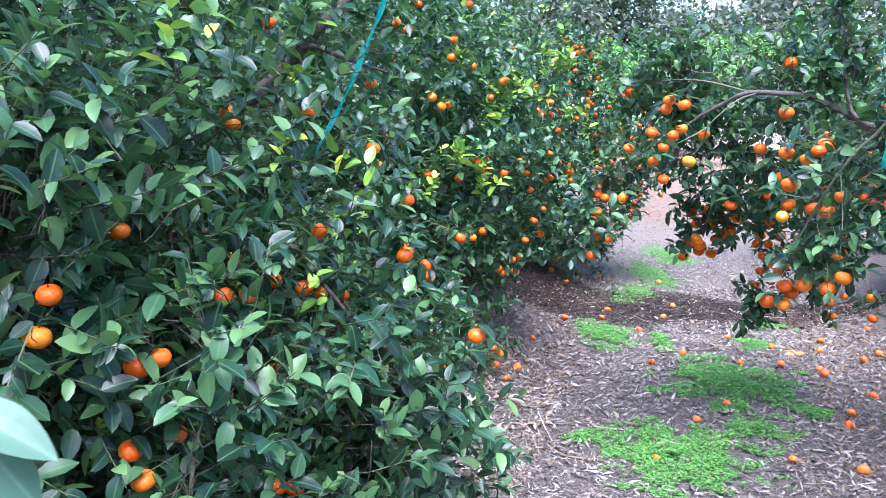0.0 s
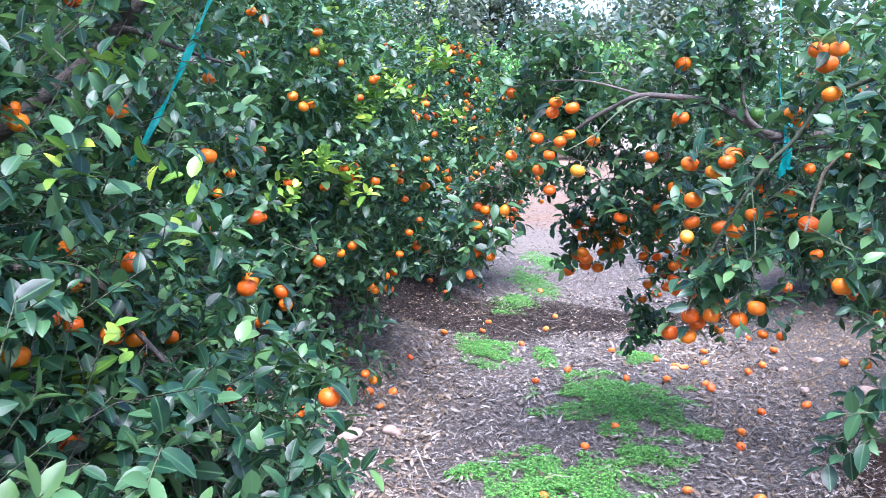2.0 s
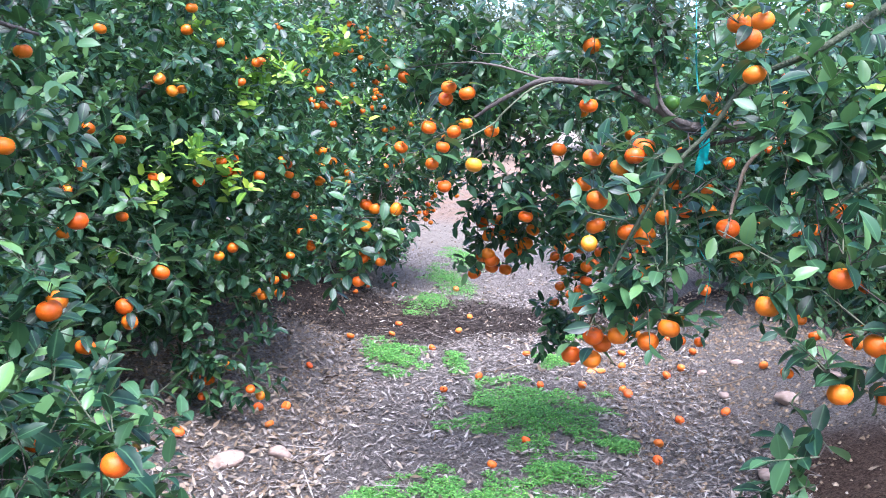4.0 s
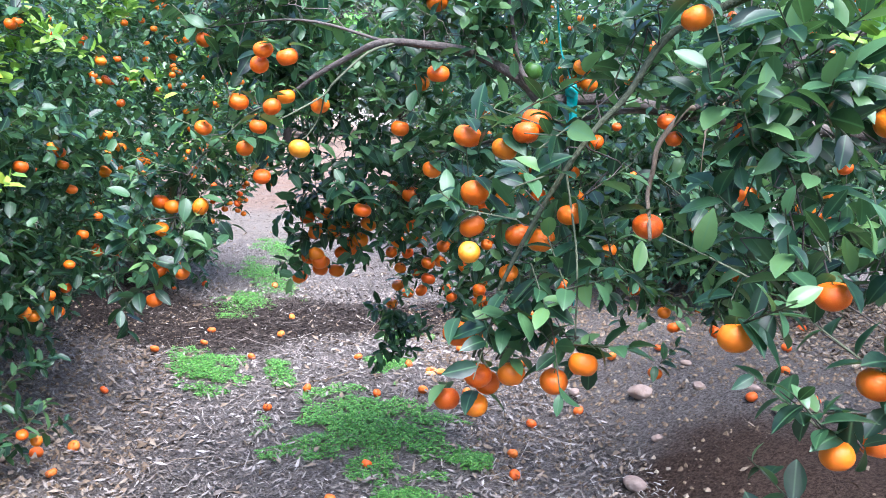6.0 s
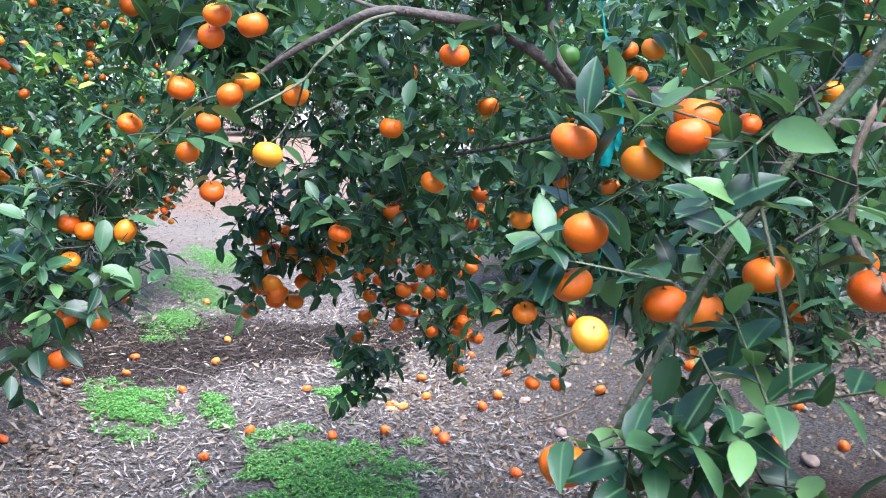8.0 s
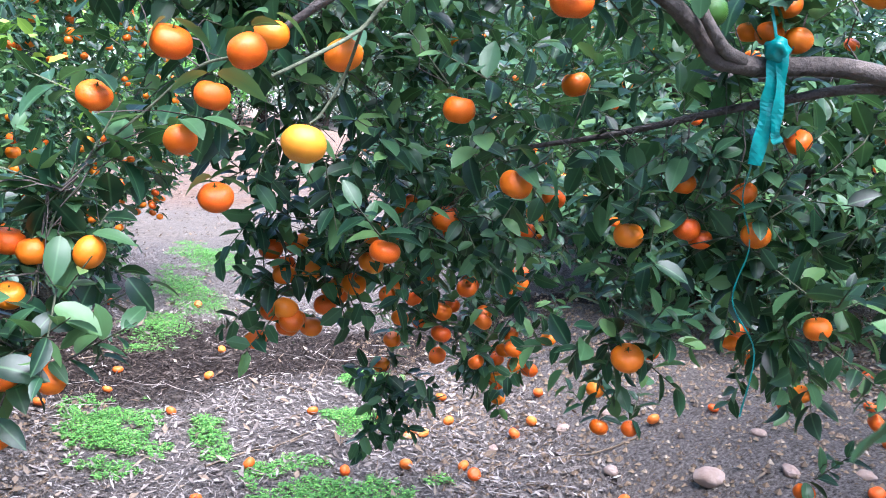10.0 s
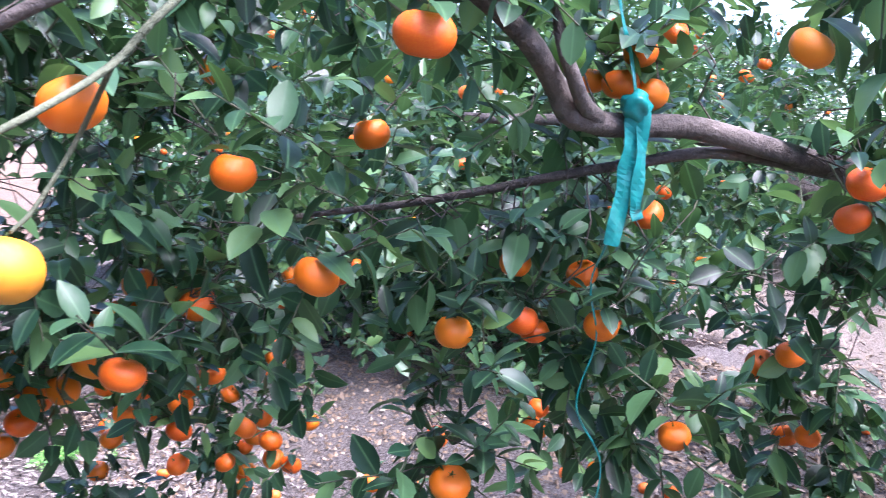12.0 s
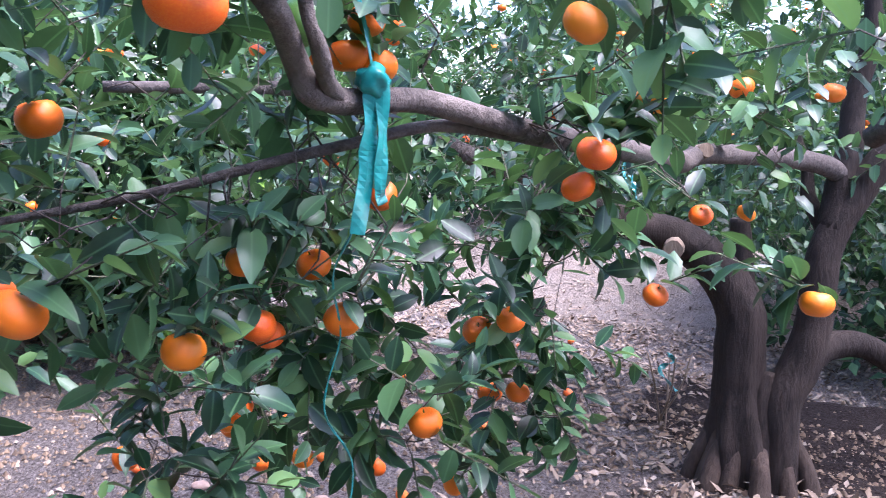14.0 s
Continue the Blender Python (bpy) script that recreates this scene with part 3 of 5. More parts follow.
def crown(tree, rng, clouds, blank=FINE, count=8, size=0.078, mat=None, length=0.15, singles=None, label="dense glossy dark green leaves", bare=None, coarse=None, lines=(), rough_blank=None, limbs=None, more_fruit=()):
    """All the foliage of a tree: stems, joined leaves, and single leaves inside the given stretch."""
    P, D, back = (np.concatenate([q[i] for q in clouds]) for i in (0, 1, 2))
    L, (A, B) = sprigs(rng, P, D, count, length, size)
    if singles:
        # nothing grows into the walking space
        tip = L["pos"] + unit(L["way"]) * L["length"][:, None] * 0.6
        free = clear_of_way(tip, 0.34) & (np.linalg.norm(tip - np.array((0.92, 3.48, 1.65)), axis=1) > np.where(tip[:, 1] < 3.22, 0.44, 0.8))
        free = free.reshape(-1, count).all(1)
        keep = np.repeat(free, count)
        L = {k: v[keep] for k, v in L.items()}
        A, B, back = A[free], B[free], back[free]
    if bare:
        drop = bare_fruit(L, *bare, rng)
        if len(lines):
            for line, sides, reach, gap, share in lines:
                drop |= bare_fruit(L, line, sides, rng, reach, gap, share)
        drop = drop.reshape(-1, count)
        gone = drop.mean(1) > 0.55
        drop[gone] = True
        A, B, back = A[~gone], B[~gone], back[~gone]
        L = {k: v[~drop.ravel()] for k, v in L.items()}
        L = join_leaves((L, fruit_leaves(rng, [*bare[0], *more_fruit], size)))
    if singles:
        (x0, x1), (y0, y1), (z0, z1), most = singles
        q = L["pos"]
        inside = np.flatnonzero((q[:, 0] > x0) & (q[:, 0] < x1) & (q[:, 1] > y0) & (q[:, 1] < y1) & (q[:, 2] > z0) & (q[:, 2] < z1))[:most]
        pick = np.zeros(len(q), bool)
        pick[inside] = True
        kinds = []
        for k in range(6):
            one = dict(pos=np.zeros((1, 3)), way=np.array([(0, 1.0, 0)]), nrm=np.array([(0, 0, 1.0)]), length=np.array([1.0]), width=np.array([0.4 + 0.02 * k]), curl=np.array([0.05 + 0.06 * k]))
            me = leaf_mesh("leaf", one, FULL)
            me.materials.append(LEAF_ONE)
            kinds.append(me)
        for i in inside:
            w = Vector(L["way"][i]).normalized()
            nn = Vector(L["nrm"][i])
            nn = (nn - w * nn.dot(w)).normalized()
            sd = w.cross(nn)
            m = Matrix((sd, w, nn)).transposed().to_4x4()
            ob = part("leaf", kinds[int(rng.integers(6))], None, None)
            ob.matrix_basis = Matrix.Translation(L["pos"][i]) @ m @ Matrix.Scale(float(L["length"][i]), 4)
            ob.parent = tree
            ob.matrix_parent_inverse = tree.matrix_basis.inverted()
        L = {k: v[~pick] for k, v in L.items()}
    if coarse:
        far = coarse(L["pos"])
        part("inner_crown", leaf_mesh("inner_crown", {k: v[far] for k, v in L.items()}, rough_blank or DIAMOND), mat or LEAF, tree, label, "stuff")
        L = {k: v[~far] for k, v in L.items()}
    part("crown", leaf_mesh("crown", L, blank), mat or LEAF, tree, label, "stuff")
    if blank is not DIAMOND:
        part("twig_growth", twig_mesh("twig_growth", A, B), TWIG, tree, "thin green stems", "stuff")
    if len(blank[0]) > 8:
        bend = (A + back) / 2 + rng.normal(0, 0.012, A.shape)
        if limbs is not None:
            # every shoot hangs on a thin branchlet that springs from a limb
            S, B0 = np.asarray(limbs, float), back[rng.uniform(0, 1, len(back)) < 0.3]
            gap_ = np.linalg.norm(B0[:, None] - S[None], axis=2)
            near_, far_ = gap_.argmin(1), gap_.min(1)
            ok_ = (far_ > 0.04) & (far_ < 0.2)
            S0, B0 = S[np.clip(near_[ok_] + rng.integers(-3, 4, ok_.sum()), 0, len(S) - 1)], B0[ok_]
            ok_ = np.linalg.norm(B0 - S0, axis=1) < 0.24
            S0, B0 = S0[ok_], B0[ok_]
            span = np.linalg.norm(B0 - S0, axis=1, keepdims=True)
            k1 = S0 + (B0 - S0) * 0.35 + rng.normal(0, 0.13, S0.shape) * span + np.array((0, 0, 0.15)) * span
            k2 = S0 + (B0 - S0) * 0.7 + rng.normal(0, 0.1, S0.shape) * span + np.array((0, 0, 0.1)) * span
            part("branchlet_growth", twig_mesh("branchlet_growth", np.concatenate((S0, k1, k2)), np.concatenate((k1, k2, B0)), 0.002, 0.0015), LIMB, tree, "bare grey woody branchlets", "stuff")
        part("side_growth", twig_mesh("side_growth", np.concatenate((back, bend)), np.concatenate((bend, A)), 0.0013, 0.0011), LIMB, tree, "thin grey woody twigs", "stuff")


def core(tree, rng, centre, radii, count, size=0.14):
    """The thick of the crown behind the outer leaves."""
    P, D, _ = mass(rng, centre, radii, count, 0.5, 0.2, 0.0)
    L, _ = sprigs(rng, P, D, 8, 0.2, size)
    part("inner_crown", leaf_mesh("inner_crown", L, DIAMOND), LEAF, tree, "dense shaded leaves inside the crown", "stuff")


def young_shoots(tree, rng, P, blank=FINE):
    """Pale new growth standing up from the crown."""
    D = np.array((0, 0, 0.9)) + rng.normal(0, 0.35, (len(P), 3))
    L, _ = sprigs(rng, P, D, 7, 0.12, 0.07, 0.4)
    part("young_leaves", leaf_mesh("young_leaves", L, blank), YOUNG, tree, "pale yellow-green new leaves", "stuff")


def plain_trunk(tree, rng, height=0.55, spread=1.3, top=1.7, limbs=6, r=0.11):
    """A short trunk that forks into curved limbs."""
    x, y, z = tree.matrix_basis.translation
    part("trunk", tube([(x, y, z - 0.05), (x + 0.02, y, z + 0.25), (x, y + 0.03, z + height)], r * 1.15, r, 14, 6, 0.12, 3, 0.5, 6), BARK, tree)
    for k in range(limbs):
        a = 6.283 * k / limbs + rng.uniform(-0.3, 0.3)
        c, s_ = math.cos(a), math.sin(a)
        q = spread * rng.uniform(0.8, 1.1)
        part("limb", tube([(x, y, z + height - 0.08), (x + 0.3 * q * c, y + 0.3 * q * s_, z + height + 0.25), (x + 0.65 * q * c, y + 0.65 * q * s_, z + 0.8 * top), (x + q * c, y + q * s_, z + top * rng.uniform(0.85, 1.05))], r * 0.55, 0.012, 8, 5, 0.1, k), LIMB, tree)


# ---- the spreading tree with the long arching boughs (right bank) ----
def arching_tree():
    rng = np.random.default_rng(11)
    tree = new_tree(4.27, 3.25, "old spreading mandarin tree with drooping fruit-laden boughs")
    x, y, z = 4.27, 3.25, 0.3
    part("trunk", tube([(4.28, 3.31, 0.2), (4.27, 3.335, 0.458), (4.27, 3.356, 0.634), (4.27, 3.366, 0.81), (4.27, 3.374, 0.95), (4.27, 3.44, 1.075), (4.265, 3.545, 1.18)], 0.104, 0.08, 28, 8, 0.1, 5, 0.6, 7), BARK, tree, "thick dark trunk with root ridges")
    skeleton = []
    def limb(pts, r0, r1, mat=LIMB, sides=10, name="limb", label=""):
        skeleton.extend(tuple(q) for q in spline(pts, 4))
        return part(name, tube(pts, r0, r1, sides, 6, 0.14, len(pts)), mat, tree, label)
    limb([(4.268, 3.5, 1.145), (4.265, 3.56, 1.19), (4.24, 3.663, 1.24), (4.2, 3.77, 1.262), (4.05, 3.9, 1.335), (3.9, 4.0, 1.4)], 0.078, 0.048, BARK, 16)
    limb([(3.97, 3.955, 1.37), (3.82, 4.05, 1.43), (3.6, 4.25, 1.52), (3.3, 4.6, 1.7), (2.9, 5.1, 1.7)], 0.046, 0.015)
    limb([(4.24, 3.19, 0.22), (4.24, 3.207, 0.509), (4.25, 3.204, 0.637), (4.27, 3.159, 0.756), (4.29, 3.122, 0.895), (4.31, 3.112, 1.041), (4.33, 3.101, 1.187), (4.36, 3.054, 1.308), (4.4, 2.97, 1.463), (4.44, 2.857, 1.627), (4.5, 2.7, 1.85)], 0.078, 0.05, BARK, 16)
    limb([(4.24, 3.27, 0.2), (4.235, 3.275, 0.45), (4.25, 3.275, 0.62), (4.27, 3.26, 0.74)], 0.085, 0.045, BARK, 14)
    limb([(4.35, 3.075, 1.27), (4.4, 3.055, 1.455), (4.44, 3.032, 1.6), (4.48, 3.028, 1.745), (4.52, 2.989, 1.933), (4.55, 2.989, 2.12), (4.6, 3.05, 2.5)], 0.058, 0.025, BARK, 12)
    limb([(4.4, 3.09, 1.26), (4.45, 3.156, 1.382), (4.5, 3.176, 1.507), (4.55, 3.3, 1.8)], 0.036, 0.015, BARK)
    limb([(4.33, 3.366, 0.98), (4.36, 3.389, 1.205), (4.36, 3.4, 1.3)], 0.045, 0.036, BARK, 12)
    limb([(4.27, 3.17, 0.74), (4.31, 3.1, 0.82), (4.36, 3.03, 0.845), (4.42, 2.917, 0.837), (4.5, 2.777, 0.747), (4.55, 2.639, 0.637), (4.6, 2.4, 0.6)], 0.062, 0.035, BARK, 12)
    # the bough that carries the tape
    limb([(4.5, 2.98, 1.42), (4.4, 3.057, 1.475), (4.25, 3.174, 1.524), (3.95, 3.39, 1.55), (3.6, 3.55, 1.558), (3.3, 3.6, 1.545), (3.0, 3.62, 1.56), (2.65, 3.66, 1.588), (2.3, 3.8, 1.625)], 0.042, 0.019, LIMB, 12, "bough")
    limb([(2.34, 3.78, 1.62), (2.25, 3.85, 1.64), (2.14, 3.945, 1.67), (2.04, 3.98, 1.668), (1.98, 4.0, 1.665), (1.93, 4.005, 1.667), (1.88, 4.007, 1.673), (1.868, 4.01, 1.68)], 0.0185, 0.0175, LIMB, 12, "bough")
    limb([(1.93, 3.998, 1.672), (1.875, 3.985, 1.687), (1.82, 3.97, 1.722), (1.796, 3.975, 1.765), (1.78, 3.98, 1.84), (1.76, 4.0, 2.0), (1.7, 4.0, 2.25)], 0.0135, 0.004)
    limb([(2.33, 3.78, 1.61), (2.2, 3.93, 1.635), (2.08, 4.02, 1.61), (1.98, 4.13, 1.575), (1.88, 4.27, 1.53), (1.8, 4.4, 1.5), (1.72, 4.52, 1.47)], 0.011, 0.004)
    # the arching bough over the alley
    limb([(1.9, 4.006, 1.67), (1.87, 4.009, 1.678), (1.833, 4.008, 1.712), (1.74, 3.985, 1.757), (1.62, 3.985, 1.803), (1.49, 3.985, 1.817), (1.356, 4.0, 1.818), (1.28, 4.08, 1.775), (1.21, 4.13, 1.73), (1.15, 4.171, 1.682), (1.08, 4.21, 1.63)], 0.0185, 0.0045, LIMB, 10, "bough")
    limb([(1.4, 3.99, 1.818), (1.3, 3.94, 1.785), (1.196, 3.896, 1.707), (1.161, 3.901, 1.666), (1.073, 3.835, 1.625), (1.02, 3.82, 1.6)], 0.0042, 0.002, TWIG, 7)
    limb([(1.165, 3.905, 1.67), (1.168, 3.97, 1.61), (1.135, 3.965, 1.56), (1.11, 3.945, 1.545)], 0.0024, 0.0016, TWIG, 6)
    limb([(1.09, 4.205, 1.638), (1.04, 4.25, 1.62), (0.98, 4.3, 1.56), (0.85, 4.33, 1.42), (0.77, 4.33, 1.15)], 0.0026, 0.0016, TWIG)
    limb([(1.38, 4.0, 1.82), (1.15, 4.1, 1.88), (0.95, 4.5, 1.88)], 0.005, 0.002)
    # the near bough
    limb([(3.9, 3.05, 1.62), (3.2, 2.75, 1.95), (2.4, 2.6, 2.1), (1.8, 2.68, 1.98)], 0.035, 0.011, LIMB, 9, "bough")
    limb([(1.85, 2.67, 2.0), (1.72, 2.69, 1.93), (1.594, 2.72, 1.84), (1.5, 2.85, 1.77), (1.43, 2.88, 1.66), (1.364, 2.887, 1.592), (1.3, 2.93, 1.47), (1.23, 2.99, 1.28), (1.2, 3.01, 1.17)], 0.009, 0.003, TWIG, 9)
    limb([(2.4, 2.75, 2.0), (2.1, 3.0, 1.8), (1.85, 3.09, 1.68), (1.72, 3.056, 1.64)], 0.009, 0.0066, LIMB, 8)
    limb([(1.72, 3.056, 1.64), (1.689, 3.047, 1.635), (1.6, 3.006, 1.57), (1.565, 2.975, 1.52), (1.54, 2.955, 1.476), (1.49, 2.88, 1.44), (1.438, 2.805, 1.413)], 0.0064, 0.0035, CUTWOOD, 8, "limb", "bleached bare crooked twig")
    limb([(2.3, 2.5, 1.75), (1.85, 2.55, 1.62), (1.685, 2.66, 1.545), (1.6, 2.67, 1.45), (1.53, 2.55, 1.4)], 0.0065, 0.003, TWIG, 7)
    limb([(1.36, 2.89, 1.58), (1.27, 2.99, 1.62), (1.24, 3.07, 1.64)], 0.002, 0.001, TWIG, 6)
    limb([(1.33, 2.91, 1.52), (1.32, 2.85, 1.38), (1.31, 2.83, 1.24)], 0.0024, 0.0016, TWIG, 6)
    part("dead_twig", tube([(1.85, 3.09, 1.68), (1.77, 3.07, 1.6), (1.745, 3.045, 1.58), (1.72, 3.02, 1.55), (1.7, 3.0, 1.47)], 0.0025, 0.001, 6, 4, 0.2, 3), CUTWOOD, tree, "bare bleached twig")
    for k in range(13):
        a = 6.283 * k / 13 + 0.2 * math.sin(5 * k)
        c, s_ = math.cos(a), math.sin(a)
        q = 1 + 0.12 * math.sin(3 * k)
        limb([(4.27 + 0.02 * c, 3.3 + 0.09 * s_, 0.62), (4.27 + 0.06 * c, 3.3 + 0.125 * s_, 0.52 + 0.03 * math.sin(7 * k)), (4.265 + 0.1 * q * c, 3.3 + 0.16 * q * s_, 0.43), (4.26 + 0.13 * q * c, 3.3 + 0.19 * q * s_, 0.34), (4.255 + 0.16 * q * c, 3.3 + 0.22 * q * s_, 0.22)], 0.024, 0.042, ROOT, 12, "root", "warm brown root ridge")
    # sawn stubs
    part("sawn_end", tube([(4.24, 3.63, 1.2), (4.17, 3.63, 1.19), (4.15, 3.63, 1.188)], 0.042, 0.035, 12, 3), CUTWOOD, tree, "pale sawn limb end")
    part("sawn_end", tube([(3.55, 3.57, 1.56), (3.5, 3.54, 1.575)], 0.026, 0.022, 10, 3), CUTWOOD, tree, "small sawn limb end")

    front = [(1.174, 3.023, 1.216), (1.201, 2.99, 1.14), (1.181, 3.09, 1.066), (1.21, 3.02, 1.072), (1.24, 3.03, 1.11), (1.295, 2.872, 1.153), (1.321, 2.819, 1.197), (1.25, 2.95, 1.15),
             (1.224, 3.104, 1.582), (1.265, 3.027, 1.56), (1.28, 2.973, 1.592), (1.311, 2.99, 1.613), (1.246, 3.123, 1.403), (1.23, 3.081, 1.474), (1.28, 2.991, 1.403), (1.32, 2.98, 1.395), (1.337, 2.9, 1.45), (1.49, 2.882, 1.424)]
    side = [(1.392, 2.53, 1.31), (1.51, 2.47, 1.375), (1.583, 2.445, 1.243), (1.494, 2.425, 1.155), (1.86, 3.17, 1.384), (2.023, 3.212, 1.432), (1.47, 2.81, 1.86), (1.46, 2.84, 1.9), (1.437, 2.7, 1.89), (1.42, 2.69, 1.776),
            (1.51, 2.9, 1.905), (2.404, 4.145, 1.859), (1.75, 2.6, 1.62), (1.66, 2.5, 1.12), (2.0, 2.7, 1.45), (1.72, 2.9, 1.6)]
    arch = [(0.936, 4.519, 1.843), (1.017, 3.988, 1.786), (1.015, 4.031, 1.748), (1.068, 3.923, 1.765), (1.03, 3.95, 1.633), (1.177, 3.997, 1.638), (0.878, 4.172, 1.571), (1.013, 4.058, 1.577), (1.036, 4.134, 1.43), (0.963, 4.08, 1.646), (1.096, 4.065, 1.662), (1.0, 4.2, 1.51),
            (0.803, 4.343, 1.327), (0.88, 4.302, 1.328), (0.767, 4.349, 1.257), (0.795, 4.314, 1.148), (0.735, 4.29, 1.05), (0.769, 4.364, 1.341), (0.752, 4.334, 1.135), (0.817, 4.298, 1.129)]
    mid = [(1.515, 3.944, 1.734), (1.573, 4.095, 1.954), (1.525, 4.288, 1.568), (1.606, 4.208, 1.436), (1.425, 4.383, 1.29), (1.7, 4.64, 1.313), (1.69, 4.83, 1.32), (1.757, 4.777, 1.297), (1.76, 4.696, 1.728), (1.883, 4.414, 1.630), (1.854, 4.175, 1.337), (1.89, 4.193, 1.078),
           (1.4, 5.03, 1.19), (1.475, 5.042, 1.2), (1.42, 4.98, 1.13), (1.39, 5.13, 0.925), (1.41, 5.05, 1.02), (1.47, 5.1, 0.962), (1.555, 5.15, 0.94), (1.52, 4.95, 1.05), (1.58, 5.05, 1.07), (1.6, 4.95, 1.1), (1.59, 4.82, 1.18), (1.58, 4.79, 1.26)]
    curtain = [(2.0, 5.33, 0.87), (1.89, 5.26, 0.91), (1.99, 5.17, 0.943), (1.86, 4.72, 1.034), (1.994, 5.28, 1.024), (1.92, 5.28, 1.09), (2.156, 5.29, 0.992), (2.4, 5.9, 0.66), (2.318, 5.35, 0.638), (2.16, 5.87, 0.653), (1.914, 5.44, 0.703), (2.04, 5.11, 1.026),
               (2.128, 5.253, 1.011), (2.24, 5.326, 0.883), (2.141, 5.381, 0.903), (2.34, 5.39, 0.69), (2.36, 5.41, 0.6), (2.42, 5.5, 0.5), (2.383, 5.334, 1.009), (2.271, 5.393, 1.047), (2.586, 5.4, 1.326), (1.953, 4.568, 1.365), (2.31, 5.3, 0.75), (2.66, 5.9, 0.55), (1.93, 5.4, 0.8), (1.84, 5.0, 1.15)]
    curtain += [(float(rng.uniform(1.75, 2.45)), float(rng.uniform(5.02, 5.3)), float(rng.uniform(0.75, 1.25))) for _ in range(18)]
    bough = [(2.025, 4.022, 1.728), (2.033, 3.998, 1.775), (2.025, 4.076, 1.733), (2.056, 3.989, 1.715), (2.097, 3.998, 1.532), (2.05, 4.035, 1.35), (1.956, 4.124, 1.354), (2.067, 4.09, 1.425), (1.956, 4.144, 1.442), (2.112, 3.923, 1.186), (2.508, 4.464, 1.016), (2.52, 4.5, 0.97), (2.715, 4.61, 0.875), (2.74, 4.43, 0.815),
             (2.19, 3.72, 1.552), (2.138, 3.69, 1.604), (2.32, 3.628, 1.683), (1.83, 3.672, 1.75), (2.36, 3.357, 1.373), (2.71, 3.621, 1.297), (2.381, 3.853, 1.295), (2.45, 3.93, 1.25), (2.582, 3.875, 1.097), (2.7, 3.96, 1.05), (2.701, 3.543, 1.468), (3.3, 3.43, 1.42), (2.629, 3.704, 1.641), (2.0, 4.13, 1.33), (2.9, 4.3, 0.75), (2.75, 4.05, 0.8)]
    shown = []
    for line in ([(1.72, 2.69, 1.93), (1.594, 2.72, 1.84), (1.5, 2.85, 1.77), (1.43, 2.88, 1.66), (1.364, 2.887, 1.592), (1.3, 2.93, 1.47), (1.23, 2.99, 1.28)],
                 [(1.93, 4.0, 1.67), (1.873, 4.009, 1.675), (1.833, 4.008, 1.712), (1.74, 3.985, 1.757)], [(1.28, 4.08, 1.775), (1.21, 4.13, 1.73), (1.15, 4.171, 1.682)],
                 [(3.9, 3.42, 1.55), (3.3, 3.6, 1.545), (2.65, 3.66, 1.588), (2.3, 3.8, 1.62), (2.14, 3.945, 1.67), (1.97, 4.0, 1.665), (1.89, 4.005, 1.67), (1.82, 3.97, 1.722), (1.796, 3.975, 1.765)],
                 [(2.2, 3.93, 1.635), (2.08, 4.02, 1.61), (1.98, 4.13, 1.575), (1.88, 4.27, 1.53), (1.8, 4.4, 1.5)],
                 [(1.975, 3.96, 1.7), (1.97, 3.97, 1.6), (1.965, 3.98, 1.48)],
                 [(1.689, 3.047, 1.635), (1.6, 3.006, 1.57), (1.54, 2.955, 1.476), (1.438, 2.805, 1.413)],
                 [(1.685, 2.66, 1.545), (1.6, 2.67, 1.45), (1.53, 2.55, 1.4)]):
        shown += [tuple(q) for q in spline(line, 4)]
    near_bough, bent, shown = shown[:25], [tuple(q) for q in spline([(1.689, 3.047, 1.635), (1.6, 3.006, 1.57), (1.54, 2.955, 1.476), (1.438, 2.805, 1.413)], 6)], shown[25:]
    early, middle, late = ((0.2, 0.45, 1.67), (0.45, 1.3, 1.65)), ((0.5, 1.45, 1.64), (0.6, 2.05, 1.62)), ((0.72, 2.9, 1.6), (0.9, 3.5, 1.65))
    tape = [tuple(q) for q in spline([(1.965, 3.99, 1.74), (1.945, 3.985, 1.83), (1.96, 4.05, 2.05), (2.0, 4.15, 2.3)], 6)]
    curtain += [(float(rng.uniform(2.35, 3.1)), float(rng.uniform(4.2, 5.0)), float(rng.uniform(0.55, 0.95))) for _ in range(6)]
    outer_fruit = front + side + arch + mid + curtain + bough
    mid += [(float(rng.uniform(1.4, 1.62)), float(rng.uniform(4.92, 5.12)), float(rng.uniform(0.95, 1.2))) for _ in range(8)]
    hang(tree, front + side + arch + bough, rng)
    hang(tree, curtain, rng, 0.059)
    hang(tree, mid, rng, 0.065)
    hang(tree, [(1.101, 3.94, 1.52)], rng, 0.058, YELLOW_SHAPE)
    hang(tree, [(1.185, 3.004, 1.373)], rng, 0.042, YELLOW_SHAPE)
    hang(tree, [(1.865, 4.016, 1.754)], rng, 0.058, GREEN_SHAPE, 60)
    # fruit deeper in the crown
    deep = []
    while len(deep) < 90:
        p = np.array((rng.uniform(1.7, 6.2), rng.uniform(1.3, 5.6), rng.uniform(0.8, 2.4)))
        q = math.hypot(p[0] - 4.2, p[1] - 3.4)
        if 1.0 < q < 2.4 and p[2] > 1.2 and not (p[0] < 2.6 and 2.3 < p[1] < 5.2):
            deep.append(tuple(p))
    hang(tree, deep, rng, stalk=False)

